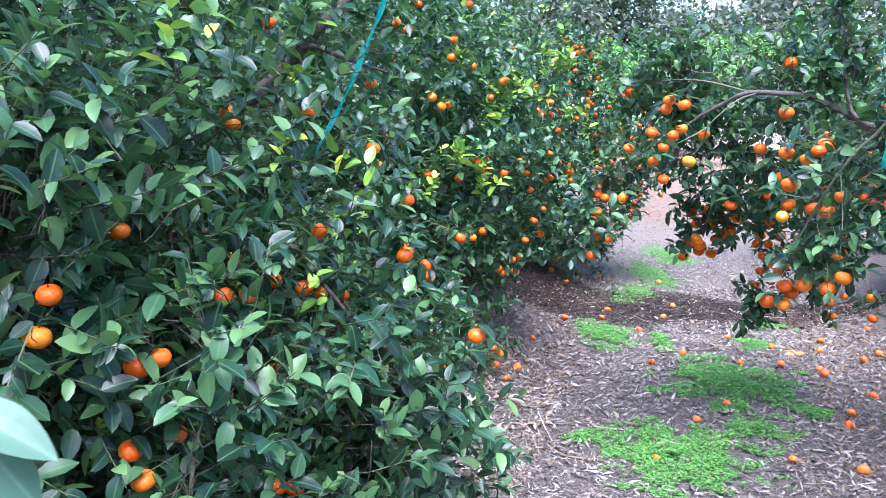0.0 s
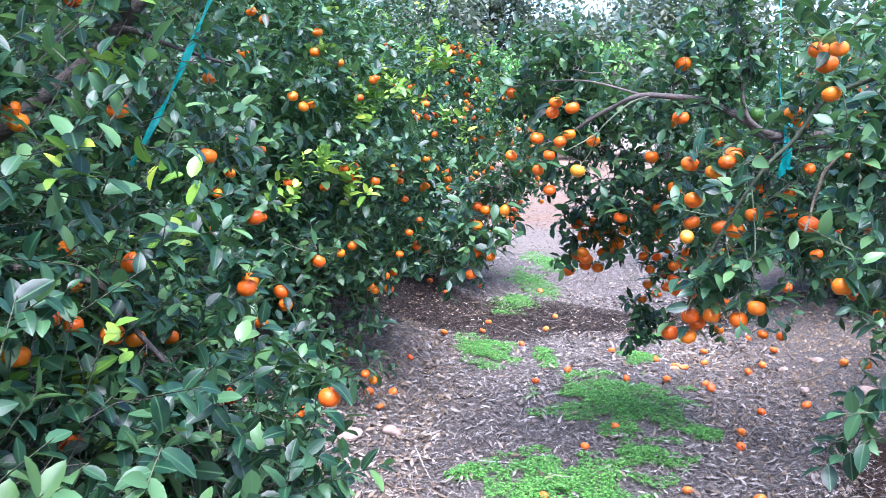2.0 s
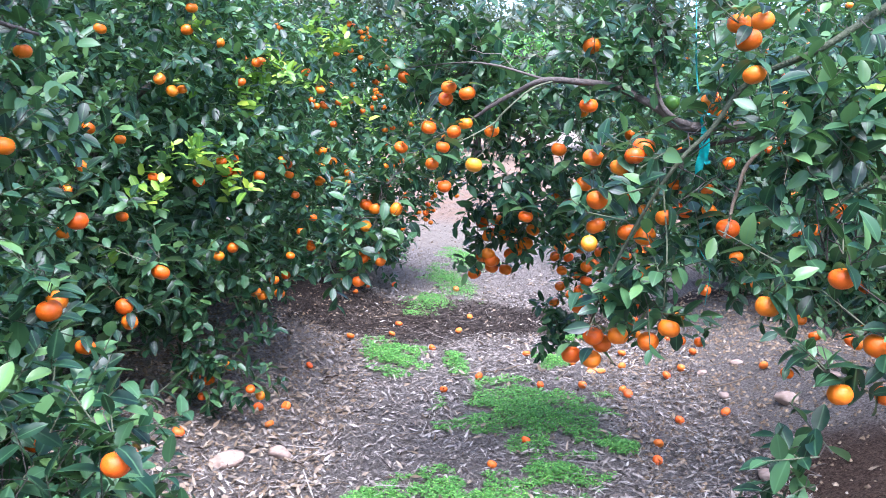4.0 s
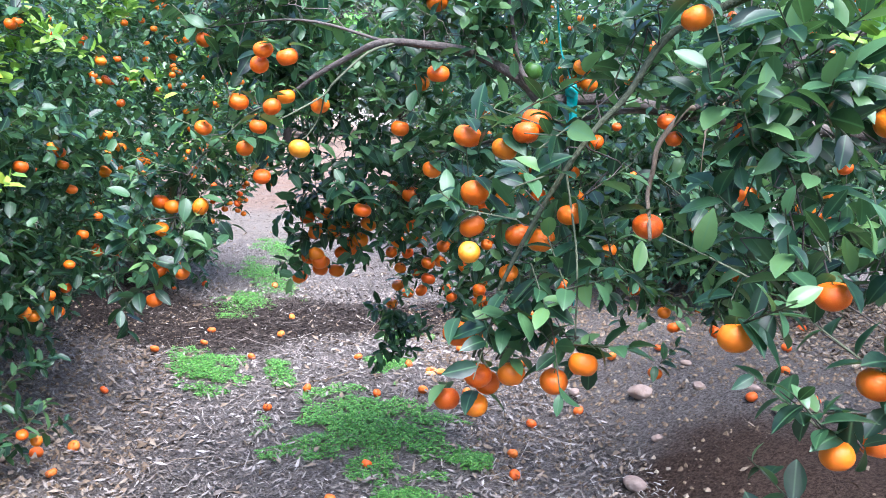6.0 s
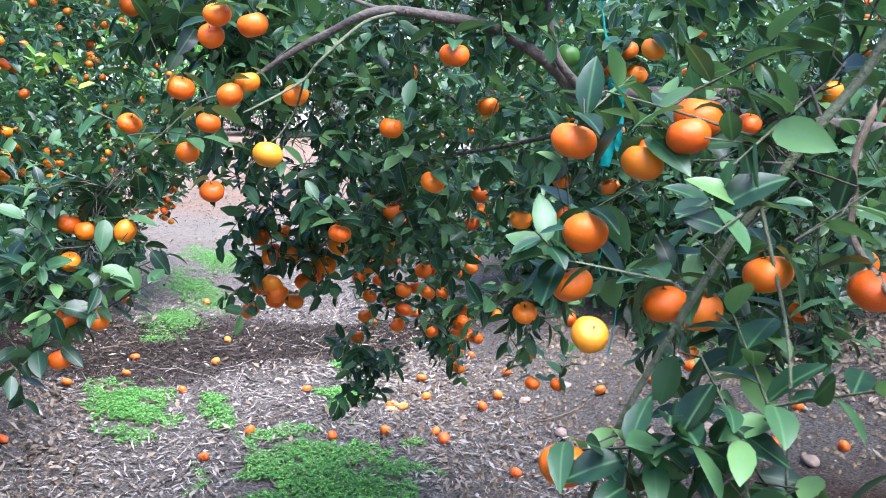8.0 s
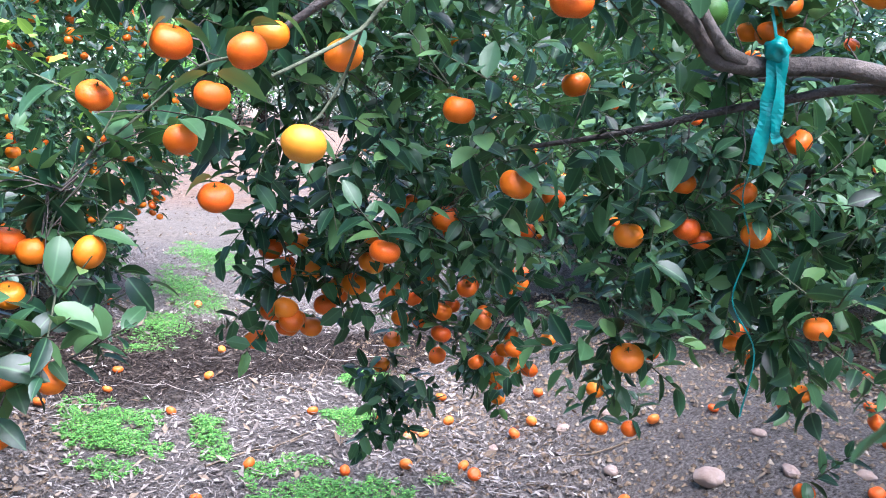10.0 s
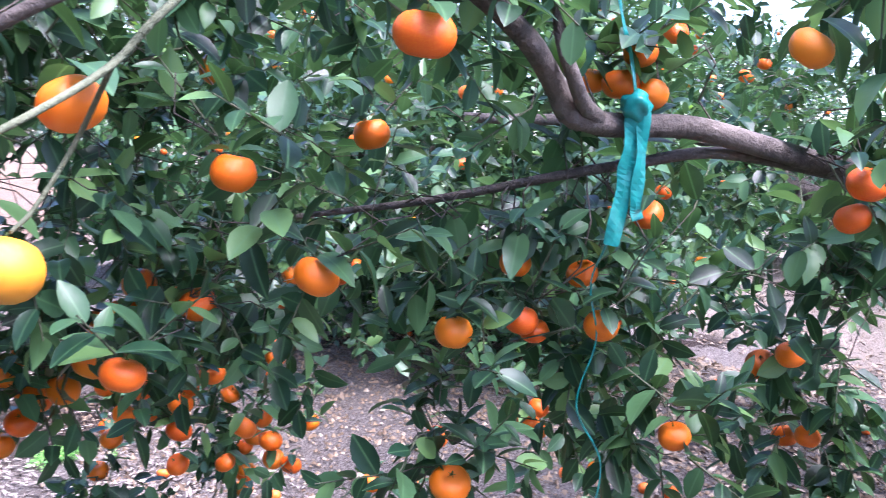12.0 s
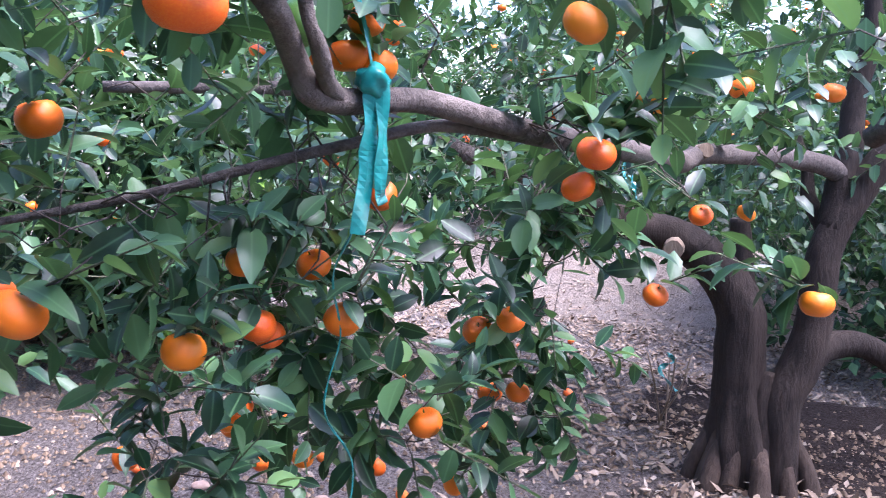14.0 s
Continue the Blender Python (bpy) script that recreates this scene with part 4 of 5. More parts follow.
    clouds = [round_fruit(rng, outer_fruit[len(front):]), round_fruit(rng, front[::4]), round_fruit(rng, deep),
              strand(rng, [(1.95, 4.1, 1.8), (1.67, 4.12, 1.85), (1.375, 4.0, 1.84), (1.18, 4.15, 1.74), (0.98, 4.3, 1.65)], 0.16, 60, 0.1),
              strand(rng, [(1.7, 4.02, 1.84), (1.55, 3.96, 1.85), (1.375, 3.9, 1.835), (1.18, 4.05, 1.73)], 0.07, 46, 0.2),
              strand(rng, [(1.4, 3.0, 1.72), (1.38, 3.02, 1.66), (1.35, 3.0, 1.58), (1.33, 2.96, 1.52)], 0.1, 6),
              strand(rng, [(1.02, 4.05, 1.8), (0.95, 4.12, 1.7), (0.88, 4.2, 1.58)], 0.12, 34, 0.3),
              strand(rng, [(1.25, 3.12, 1.66), (1.22, 3.1, 1.52), (1.25, 3.06, 1.42)], 0.09, 4),
              strand(rng, [(1.33, 2.95, 1.5), (1.3, 2.98, 1.44), (1.27, 3.0, 1.36)], 0.08, 2, 0.2),
              strand(rng, [(1.47, 2.66, 1.66), (1.43, 2.64, 1.62), (1.44, 2.6, 1.58)], 0.05, 7),
              strand(rng, [(1.5, 2.58, 1.66), (1.47, 2.56, 1.55), (1.5, 2.57, 1.45)], 0.06, 5),
              strand(rng, [(1.56, 2.74, 1.47), (1.52, 2.66, 1.4), (1.51, 2.6, 1.33)], 0.06, 4),
              strand(rng, [(1.44, 2.87, 1.7), (1.41, 2.95, 1.63), (1.42, 3.04, 1.52)], 0.07, 7),
              strand(rng, [(1.36, 2.86, 1.58), (1.31, 2.9, 1.5), (1.26, 2.95, 1.38)], 0.085, 4, 0.1),
              strand(rng, [(1.5, 2.6, 1.72), (1.6, 2.62, 1.68), (1.7, 2.66, 1.66)], 0.08, 6),
              strand(rng, [(1.25, 3.19, 1.46), (1.24, 3.18, 1.4)], 0.06, 3),
              strand(rng, [(1.49, 2.98, 1.35), (1.45, 2.96, 1.3)], 0.06, 3),
              strand(rng, [(1.83, 4.0, 1.92), (1.78, 4.0, 2.05), (1.7, 3.95, 2.2)], 0.11, 34),
              strand(rng, [(0.86, 4.0, 1.75), (0.8, 4.05, 1.62)], 0.09, 14, 0.4),
              strand(rng, [(1.36, 3.93, 1.83), (1.24, 4.0, 1.76), (1.12, 4.08, 1.7)], 0.07, 14, 0.1),
              strand(rng, [(1.15, 3.95, 1.76), (1.1, 3.98, 1.66), (1.05, 4.02, 1.56)], 0.09, 20, 0.3),
              strand(rng, [(1.3, 4.05, 1.9), (1.1, 4.2, 1.93), (0.95, 4.5, 1.9)], 0.15, 60),
              strand(rng, [(0.95, 4.26, 1.55), (0.84, 4.3, 1.4), (0.76, 4.34, 1.1)], 0.09, 44, 0.3),
              strand(rng, [(0.72, 4.34, 1.25), (0.64, 4.38, 1.12)], 0.06, 8),
              mass(rng, (1.75, 4.75, 1.66), (0.45, 0.65, 0.45), 95, 0.3),
              mass(rng, (1.6, 4.5, 1.98), (0.5, 0.5, 0.24), 50, 0.4),
              mass(rng, (1.45, 4.75, 1.72), (0.5, 0.4, 0.36), 130, 0.2),
              mass(rng, (1.2, 4.6, 1.88), (0.35, 0.28, 0.16), 60, 0.2),
              strand(rng, [(1.7, 4.6, 1.35), (1.55, 4.9, 1.18), (1.42, 5.05, 1.05)], 0.13, 55, 0.3),
              strand(rng, [(1.9, 5.0, 1.3), (1.95, 5.25, 1.0), (1.92, 5.42, 0.65), (1.9, 5.45, 0.5)], 0.07, 30, 0.4),
              strand(rng, [(2.1, 5.0, 1.3), (2.2, 5.3, 1.0), (2.34, 5.4, 0.6)], 0.1, 45, 0.4),
              mass(rng, (2.3, 5.15, 1.5), (0.5, 0.45, 0.4), 55, 0.3),
              strand(rng, [(1.8, 2.68, 1.98), (1.594, 2.72, 1.86), (1.5, 2.85, 1.77), (1.364, 2.887, 1.6)], 0.13, 9),
              strand(rng, [(1.364, 2.887, 1.6), (1.3, 2.93, 1.47), (1.23, 2.99, 1.28), (1.2, 3.01, 1.14)], 0.11, 6, 0.1),
              strand(rng, [(1.27, 2.99, 1.62), (1.24, 3.07, 1.62), (1.24, 3.1, 1.45)], 0.12, 5),
              strand(rng, [(1.33, 2.9, 1.4), (1.31, 2.84, 1.28)], 0.06, 3),
              strand(rng, [(1.7, 2.64, 1.55), (1.55, 2.52, 1.42), (1.44, 2.53, 1.36)], 0.06, 4),
              strand(rng, [(1.68, 2.5, 1.4), (1.6, 2.45, 1.26), (1.52, 2.42, 1.16)], 0.06, 11),
              mass(rng, (1.9, 2.85, 1.66), (0.5, 0.55, 0.4), 28, 0.2),
              strand(rng, [(1.66, 2.92, 1.8), (1.7, 2.84, 1.68), (1.68, 2.82, 1.58)], 0.13, 12),
              strand(rng, [(1.82, 2.75, 1.62), (1.78, 2.8, 1.5), (1.8, 2.9, 1.42)], 0.13, 8),
              strand(rng, [(1.48, 2.98, 1.66), (1.45, 3.05, 1.52), (1.42, 3.08, 1.4)], 0.11, 5, 0.1),
              strand(rng, [(1.28, 2.88, 1.3), (1.3, 2.85, 1.22)], 0.05, 6),
              strand(rng, [(1.56, 2.5, 1.12), (1.5, 2.46, 1.0), (1.48, 2.45, 0.95)], 0.06, 6),
              strand(rng, [(3.75, 3.85, 1.4), (3.45, 4.3, 1.6), (3.1, 4.75, 1.72)], 0.22, 64),
              strand(rng, [(3.2, 3.9, 1.5), (3.0, 4.05, 1.42), (2.8, 4.1, 1.3)], 0.18, 30, 0.2),
              strand(rng, [(2.9, 3.5, 1.7), (3.3, 3.4, 1.66), (3.7, 3.3, 1.66)], 0.16, 26),
              strand(rng, [(2.0, 4.05, 1.55), (1.85, 4.25, 1.5), (1.75, 4.45, 1.45)], 0.12, 20, 0.2),
              mass(rng, (2.25, 2.85, 1.9), (0.55, 0.7, 0.26), 20, 0.3),
              mass(rng, (2.25, 2.2, 1.65), (0.5, 0.5, 0.35), 14, 0.3),
              mass(rng, (2.05, 3.5, 1.98), (0.32, 0.4, 0.2), 22, 0.2),
              mass(rng, (2.15, 4.2, 1.4), (0.3, 0.35, 0.24), 46, 0.15),
              strand(rng, [(1.95, 4.2, 1.4), (1.9, 4.22, 1.25), (1.88, 4.22, 1.1)], 0.08, 13, 0.3),
              strand(rng, [(2.2, 4.1, 1.3), (2.14, 3.95, 1.22), (2.13, 3.93, 1.14)], 0.07, 12, 0.3),
              strand(rng, [(2.45, 3.95, 1.4), (2.5, 3.92, 1.2), (2.6, 3.9, 1.0)], 0.1, 15, 0.3),
              strand(rng, [(2.6, 4.4, 1.3), (2.65, 4.5, 1.0), (2.7, 4.52, 0.9)], 0.12, 18, 0.3),
              strand(rng, [(2.4, 3.85, 1.55), (2.45, 3.82, 1.4), (2.5, 3.8, 1.25)], 0.15, 28, 0.2),
              strand(rng, [(2.25, 4.15, 1.4), (2.3, 4.12, 1.2), (2.35, 4.15, 1.1)], 0.14, 14, 0.3),
              strand(rng, [(2.1, 4.3, 1.3), (2.05, 4.35, 1.1), (2.05, 4.4, 1.05)], 0.12, 6, 0.3),
              strand(rng, [(2.6, 3.85, 1.2), (2.66, 3.9, 1.05), (2.72, 4.0, 0.95)], 0.1, 15, 0.3),
              strand(rng, [(1.6, 2.76, 1.84), (1.62, 2.7, 1.72), (1.64, 2.66, 1.6)], 0.1, 13),
              strand(rng, [(2.3, 3.65, 1.8), (2.25, 3.68, 1.65), (2.16, 3.7, 1.58)], 0.07, 12),
              strand(rng, [(1.9, 3.62, 1.9), (1.88, 3.6, 1.8)], 0.06, 8, 0.5),
              mass(rng, (3.2, 4.7, 1.8), (0.9, 0.8, 0.5), 45, 0.5),
              mass(rng, (3.0, 2.4, 1.8), (0.9, 0.8, 0.45), 20, 0.2),
              mass(rng, (4.2, 3.4, 2.15), (2.1, 2.1, 0.65), 330, 0.72),
              mass(rng, (4.7, 2.7, 2.55), (1.3, 1.4, 0.4), 330, 0.3),
              mass(rng, (1.95, 5.0, 1.95), (0.5, 0.55, 0.3), 34, 0.3),
              mass(rng, (1.62, 4.9, 1.5), (0.32, 0.35, 0.4), 90, 0.2),
              mass(rng, (5.4, 3.2, 1.75), (1.0, 1.9, 0.8), 1200, 0.5),
              mass(rng, (4.5, 4.6, 1.8), (1.2, 0.6, 0.5), 120, 0.5),
              mass(rng, (3.9, 4.1, 2.2), (1.2, 0.9, 0.3), 190, 0.4),
              mass(rng, (4.2, 1.7, 1.6), (1.3, 0.8, 0.6), 100, 0.6)]
    crown(tree, rng, clouds, MEDIUM, 8, 0.068, coarse=lambda q: (q[:, 0] > 2.7) | (q[:, 1] > 4.6), singles=((1.1, 2.4), (2.3, 4.4), (0.9, 1.95), 300), length=0.13, rough_blank=PLAIN, limbs=skeleton, more_fruit=front, lines=((shown, late, 0.5, 0.02, 0.8), (near_bough[:14], middle, 0.6, 0.018, 0.92), (near_bough[14:], middle, 0.5, 0.011, 0.6), (bent, middle, 0.5, 0.014, 0.85), (front, early + middle, 0.3, 0.02, 0.75), (tape, early + middle + late, 1.6, 0.008, 0.95)), bare=(outer_fruit[len(front):], ((0.45, 1.3, 1.65), (0.72, 2.9, 1.6), (0.9, 3.5, 1.65))))
    P, *_ = mass(rng, (2.1, 2.6, 2.0), (0.7, 0.5, 0.45), 26, 0.9)
    young_shoots(tree, rng, np.concatenate((P, [(1.7, 2.62, 1.72), (1.95, 2.75, 1.7)])))


arching_tree()


# ---- the near tree on the left bank ----
def near_left_tree():
    rng = np.random.default_rng(21)
    tree = new_tree(-2.0, 3.1, "big bushy mandarin tree with leaves down to the soil")
    plain_trunk(tree, rng, 0.5, 1.0, 1.6, 6, 0.1)
    twigs = []
    for pts, r0, r1, mat in (([(-0.9, 3.3, 1.6), (-0.62, 3.2, 1.78), (-0.46, 3.166, 1.92), (-0.38, 3.13, 2.01), (-0.29, 3.146, 2.1), (-0.1, 3.15, 2.4)], 0.03, 0.018, LIMB),
                             ([(-0.46, 3.166, 1.93), (-0.4, 3.13, 1.94), (-0.29, 3.22, 1.9), (-0.15, 3.32, 1.86)], 0.012, 0.004, LIMB),
                             ([(-1.1, 2.1, 2.1), (-0.92, 1.97, 1.8), (-0.88, 1.96, 1.71), (-0.86, 1.955, 1.64), (-1.0, 2.1, 1.35)], 0.018, 0.016, LIMB),
                             ([(-0.75, 2.4, 1.6), (-0.676, 2.337, 1.45), (-0.653, 2.327, 1.376), (-0.615, 2.316, 1.287), (-0.5, 2.3, 1.1)], 0.013, 0.007, LIMB),
                             ([(-0.5, 1.98, 1.3), (-0.441, 1.907, 1.219), (-0.413, 1.842, 1.112), (-0.426, 1.776, 1.0), (-0.43, 1.72, 0.85)], 0.008, 0.004, TWIG),
                             ([(-0.75, 2.75, 1.35), (-0.4, 2.7, 1.3), (-0.3, 2.68, 1.18), (-0.2, 2.7, 1.05)], 0.012, 0.005, LIMB)):
        part("branch", tube(pts, r0, r1, 9, 6, 0.14, 4), mat, tree)
        twigs += [tuple(q) for q in spline(pts, 6)]
    places = [(-0.58, 3.23, 2.03), (-0.645, 1.64, 1.355), (-0.656, 1.607, 1.282), (-0.536, 1.77, 1.182), (-0.501, 1.8, 1.192), (-0.5, 1.68, 0.977), (-0.356, 2.43, 0.643), (-0.4, 2.4, 0.66), (-0.49, 1.84, 1.015), (-0.54, 1.726, 1.02), (-0.643, 1.973, 1.434), (-0.083, 3.02, 1.228),
              (0.034, 3.309, 0.762), (-0.256, 3.58, 1.836), (-0.65, 2.91, 1.713), (-0.63, 2.9, 1.68), (-0.443, 2.3, 1.226), (-0.465, 2.14, 1.254), (-0.369, 2.708, 1.172), (-0.333, 2.77, 1.34), (-0.206, 3.176, 1.591), (-0.726, 4.289, 1.612), (0.16, 2.4, 1.1), (-0.078, 3.072, 1.24), (-0.029, 3.755, 1.031), (-0.045, 3.765, 1.078), (0.1, 3.5, 1.23),
              (-0.512, 2.704, 1.215), (-0.476, 2.763, 1.185), (-0.549, 3.017, 1.239), (-0.608, 2.785, 1.246), (-0.324, 2.744, 1.152), (-0.303, 3.047, 1.083), (-0.282, 3.165, 0.915), (-0.103, 3.435, 1.385), (-0.563, 3.028, 1.340), (-0.085, 3.383, 1.049), (-0.428, 2.549, 0.957), (-0.153, 3.124, 0.885)]
    TAPE_LINE = [(-0.162 - 0.241 * k / 29, 3.2 - 0.1 * k / 29, 2.113 - 0.549 * k / 29) for k in range(30)]
    hang(tree, places, rng)
    deep = [tuple(np.array((-2.0, 3.1, 1.3)) + unit(rng.normal(0, 1, 3)) * (1.75, 1.75, 1.35)) for _ in range(46)]
    deep = [p for p in deep if p[2] > 0.7]
    hang(tree, deep, rng, stalk=False)
    def near_side(cloud):
        # the side away from the alley is sparser
        keep = (cloud[0][:, 0] > -2.2) | (rng.uniform(0, 1, len(cloud[0])) < 0.35)
        return tuple(q[keep] for q in cloud)
    clouds = [round_fruit(rng, places),
              near_side(mass(rng, (-2.0, 3.1, 1.25), (1.95, 1.95, 1.75), 6200, 0.76, 0.3, 0.36)),
              mass(rng, (-0.8, 1.75, 1.4), (0.34, 0.34, 0.45), 230, 0.3, gaps=0.0),
              mass(rng, (-0.72, 2.1, 1.4), (0.3, 0.4, 0.45), 80, 0.3, gaps=0.0),
              near_side(mass(rng, (-2.0, 3.1, 1.2), (1.65, 1.65, 1.45), 2200, 0.6, 0.2)),
              mass(rng, (-2.3, 3.4, 2.2), (1.3, 1.4, 0.9), 900, 0.3),
              mass(rng, (-0.55, 3.0, 0.75), (0.62, 0.9, 0.5), 520, 0.55),
              mass(rng, (-0.6, 2.2, 0.85), (0.5, 0.6, 0.55), 420, 0.55),
              mass(rng, (-0.1, 3.2, 0.45), (0.35, 0.5, 0.3), 190, 0.4, low=0.05),
              strand(rng, [(-0.35, 1.75, 1.25), (-0.4, 1.72, 1.0), (-0.45, 1.7, 0.8)], 0.14, 40),
              mass(rng, (-0.1, 2.65, 0.85), (0.36, 0.45, 0.32), 130, 0.3)]
    crown(tree, rng, clouds, FINE, 8, 0.067, coarse=lambda q: (q[:, 0] < -1.25) | (q[:, 2] > 2.5) | (q[:, 1] > 4.2), singles=((-0.75, 0.3), (1.5, 3.2), (0.6, 1.6), 300), length=0.14, rough_blank=PLAIN, limbs=twigs, lines=((TAPE_LINE, ((0.15, 0.1, 1.65), (0.2, 0.3, 1.665), (0.2, 0.56, 1.67), (0.23, 0.65, 1.67)), 2.2, 0.014, 1.0), (twigs, ((0.15, 0.1, 1.65), (0.3, 0.8, 1.65)), 0.4, 0.013, 0.5), (places, ((0.15, 0.1, 1.65), (0.2, 0.56, 1.67)), 0.6, 0.024, 0.8)), bare=(places, ((0.15, 0.1, 1.65), (0.3, 0.8, 1.65))))
    core(tree, rng, (-2.1, 3.2, 1.15), (1.2, 1.2, 1.1), 1500, 0.1)
    # new growth; part of it stands in for lit, glossy leaf faces
    P, *_ = mass(rng, (-1.6, 2.8, 1.4), (1.5, 1.5, 1.45), 240, 0.85)
    young_shoots(tree, rng, P)
    # a single leaf on a shoot that hangs close by the path
    near = dict(pos=np.array([(-0.106, 0.45, 1.54), (-0.1, 0.455, 1.525)]), way=np.array([(0.9, 0.02, -0.45), (0.6, 0.05, -0.8)]), nrm=np.array([(0.1, -0.55, 0.8), (0.5, -0.8, 0.3)]), length=np.array([0.056, 0.052]), width=np.array([0.025, 0.024]), curl=np.array([0.12, 0.1]))
    part("leaf", leaf_mesh("leaf", near, FULL), GLARE_LEAF, tree, "leaves on a trailing shoot, pale with painted glare")
    part("trailing_shoot", tube([(-0.9, 1.5, 1.75), (-0.6, 1.0, 1.72), (-0.3, 0.6, 1.63), (-0.105, 0.45, 1.54)], 0.006, 0.002, 6), TWIG, tree)


near_left_tree()


# ---- further trees of the rows ----
def row_tree(s, r, seed, radii=(1.95, 1.95, 1.7), fruit=(), loose=60, count=4200, blank=PLAIN, leaves=8, size=0.08, label="bushy mandarin tree full of ripe fruit", young=60, low=0.2, shoots=(), extra=()):
    rng = np.random.default_rng(seed)
    x, y = plan(s, r)
    tree = new_tree(x, y, label)
    plain_trunk(tree, rng, 0.5, 1.3, 1.7, 6)
    c = np.array((x, y, 1.3))
    hang(tree, fruit, rng, stalk=False)
    more = []
    while len(more) < loose:
        d = unit(rng.normal(0, 1, 3))
        p = c + d * np.array(radii) * rng.uniform(0.93, 1.03)
        if p[2] > 0.55:
            more.append(tuple(p))
    hang(tree, more, rng, stalk=False)
    clouds = [mass(rng, (x, y, 1.3), radii, count, 0.78, 0.2, low=low), mass(rng, (x, y, 1.2), [q * 0.8 for q in radii], count // 3, 0.6, low=low), *extra]
    if fruit:
        clouds.append(round_fruit(rng, fruit))
    crown(tree, rng, clouds, blank, leaves, size, coarse=(lambda q: q[:, 0] < x - 0.3) if blank is PLAIN else None, bare=(fruit, ((0.45, 1.3, 1.65), (0.7, 2.9, 1.6))) if fruit else None)
    core(tree, rng, (x, y, 1.3), [q * (0.72 if blank is PLAIN else 0.85) for q in radii], 900 if blank is PLAIN else 450, 0.14 if blank is PLAIN else 0.2)
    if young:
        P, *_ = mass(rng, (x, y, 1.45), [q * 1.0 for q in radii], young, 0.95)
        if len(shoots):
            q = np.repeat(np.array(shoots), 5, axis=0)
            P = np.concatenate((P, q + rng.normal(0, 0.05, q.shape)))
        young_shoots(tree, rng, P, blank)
    return tree


second = [(0.04, 5.36, 2.18), (-0.17, 5.39, 2.39), (0.13, 6.0, 2.47), (0.02, 5.05, 1.79), (-0.02, 5.01, 1.78), (0.23, 5.15, 1.48), (0.2, 5.12, 1.42), (0.18, 5.1, 1.47), (0.24, 5.16, 1.42), (0.48, 5.5, 1.44), (0.52, 5.55, 1.28), (0.22, 5.16, 1.06), (0.32, 5.39, 0.8), (0.41, 5.51, 0.84), (0.35, 5.45, 0.77), (0.44, 5.64, 0.74), (0.16, 5.1, 1.03), (-0.3, 4.95, 2.03), (-0.21, 4.78, 1.25),
          (0.86, 6.33, 1.4), (0.86, 6.33, 1.35), (0.87, 6.32, 1.29), (-0.09, 4.86, 1.41), (-0.21, 4.8, 1.57), (-0.07, 4.99, 1.83), (0.68, 6.0, 1.4), (0.73, 6.34, 1.03), (0.83, 6.29, 1.02), (-0.4, 4.68, 1.37), (0.46, 5.47, 1.46)]
NEW_GROWTH = [(0.35, 5.55, 1.83), (0.42, 5.6, 1.87), (0.3, 5.45, 1.74), (0.7, 6.1, 2.14), (0.75, 6.1, 2.05), (-0.1, 4.85, 1.28), (0.2, 5.1, 1.37), (0.1, 5.0, 1.45), (0.85, 6.3, 1.7), (0.5, 5.7, 1.85)]
low_bunch = [(0.194, 5.275, 0.452), (0.026, 5.303, 0.392), (0.057, 5.28, 0.3), (0.292, 5.236, 0.341), (0.09, 5.287, 0.378), (0.337, 5.33, 0.276)]
third = [(1.05, 8.38, 1.3), (1.05, 8.39, 1.15), (1.16, 8.58, 0.85), (0.99, 8.48, 0.75), (1.3, 9.58, 2.5), (1.34, 8.99, 2.01), (1.62, 9.49, 1.88), (0.99, 8.45, 1.8), (1.52, 9.06, 1.73), (1.48, 8.93, 1.61), (1.27, 8.71, 1.78), (1.39, 8.78, 1.59), (1.9, 9.52, 1.1), (1.98, 9.47, 0.95), (1.89, 9.45, 0.71), (0.82, 8.33, 1.8), (1.4, 9.33, 2.16), (1.75, 9.59, 1.64), (1.42, 8.78, 1.45)]
third_more = [(0.96, 8.43, 1.81), (1.06, 8.53, 1.83), (1.17, 8.59, 1.75), (1.32, 8.96, 2.02), (1.31, 8.88, 1.94), (1.3, 9.14, 2.18), (1.11, 8.77, 2.1), (1.1, 8.98, 2.29), (1.68, 9.28, 1.09), (1.85, 9.57, 1.05), (1.86, 9.54, 0.92), (1.95, 9.5, 0.92), (1.89, 9.49, 0.78), (1.94, 9.45, 0.68), (2.19, 9.4, 0.95), (1.69, 9.57, 0.78), (1.39, 8.88, 1.79), (1.11, 8.43, 1.27), (0.88, 8.37, 0.79)]
def facing_fruit(s, r, radii, count, seed, z0, z1, a0, a1):
    """Fruit scattered over the alley side of a crown."""
    rng = np.random.default_rng(seed)
    x, y = plan(s, r)
    out = []
    while len(out) < count:
        a, z = radians(rng.uniform(a0, a1)), rng.uniform(z0, z1)
        k = math.sqrt(max(0.05, 1 - ((z - 1.3) / radii[2]) ** 2)) * rng.uniform(0.98, 1.06)
        p = (x + radii[0] * k * math.cos(a), y + radii[1] * k * math.sin(a), z)
        if noise.noise(Vector(p) * 2.2) > -0.05:
            out.append(p)
    return out


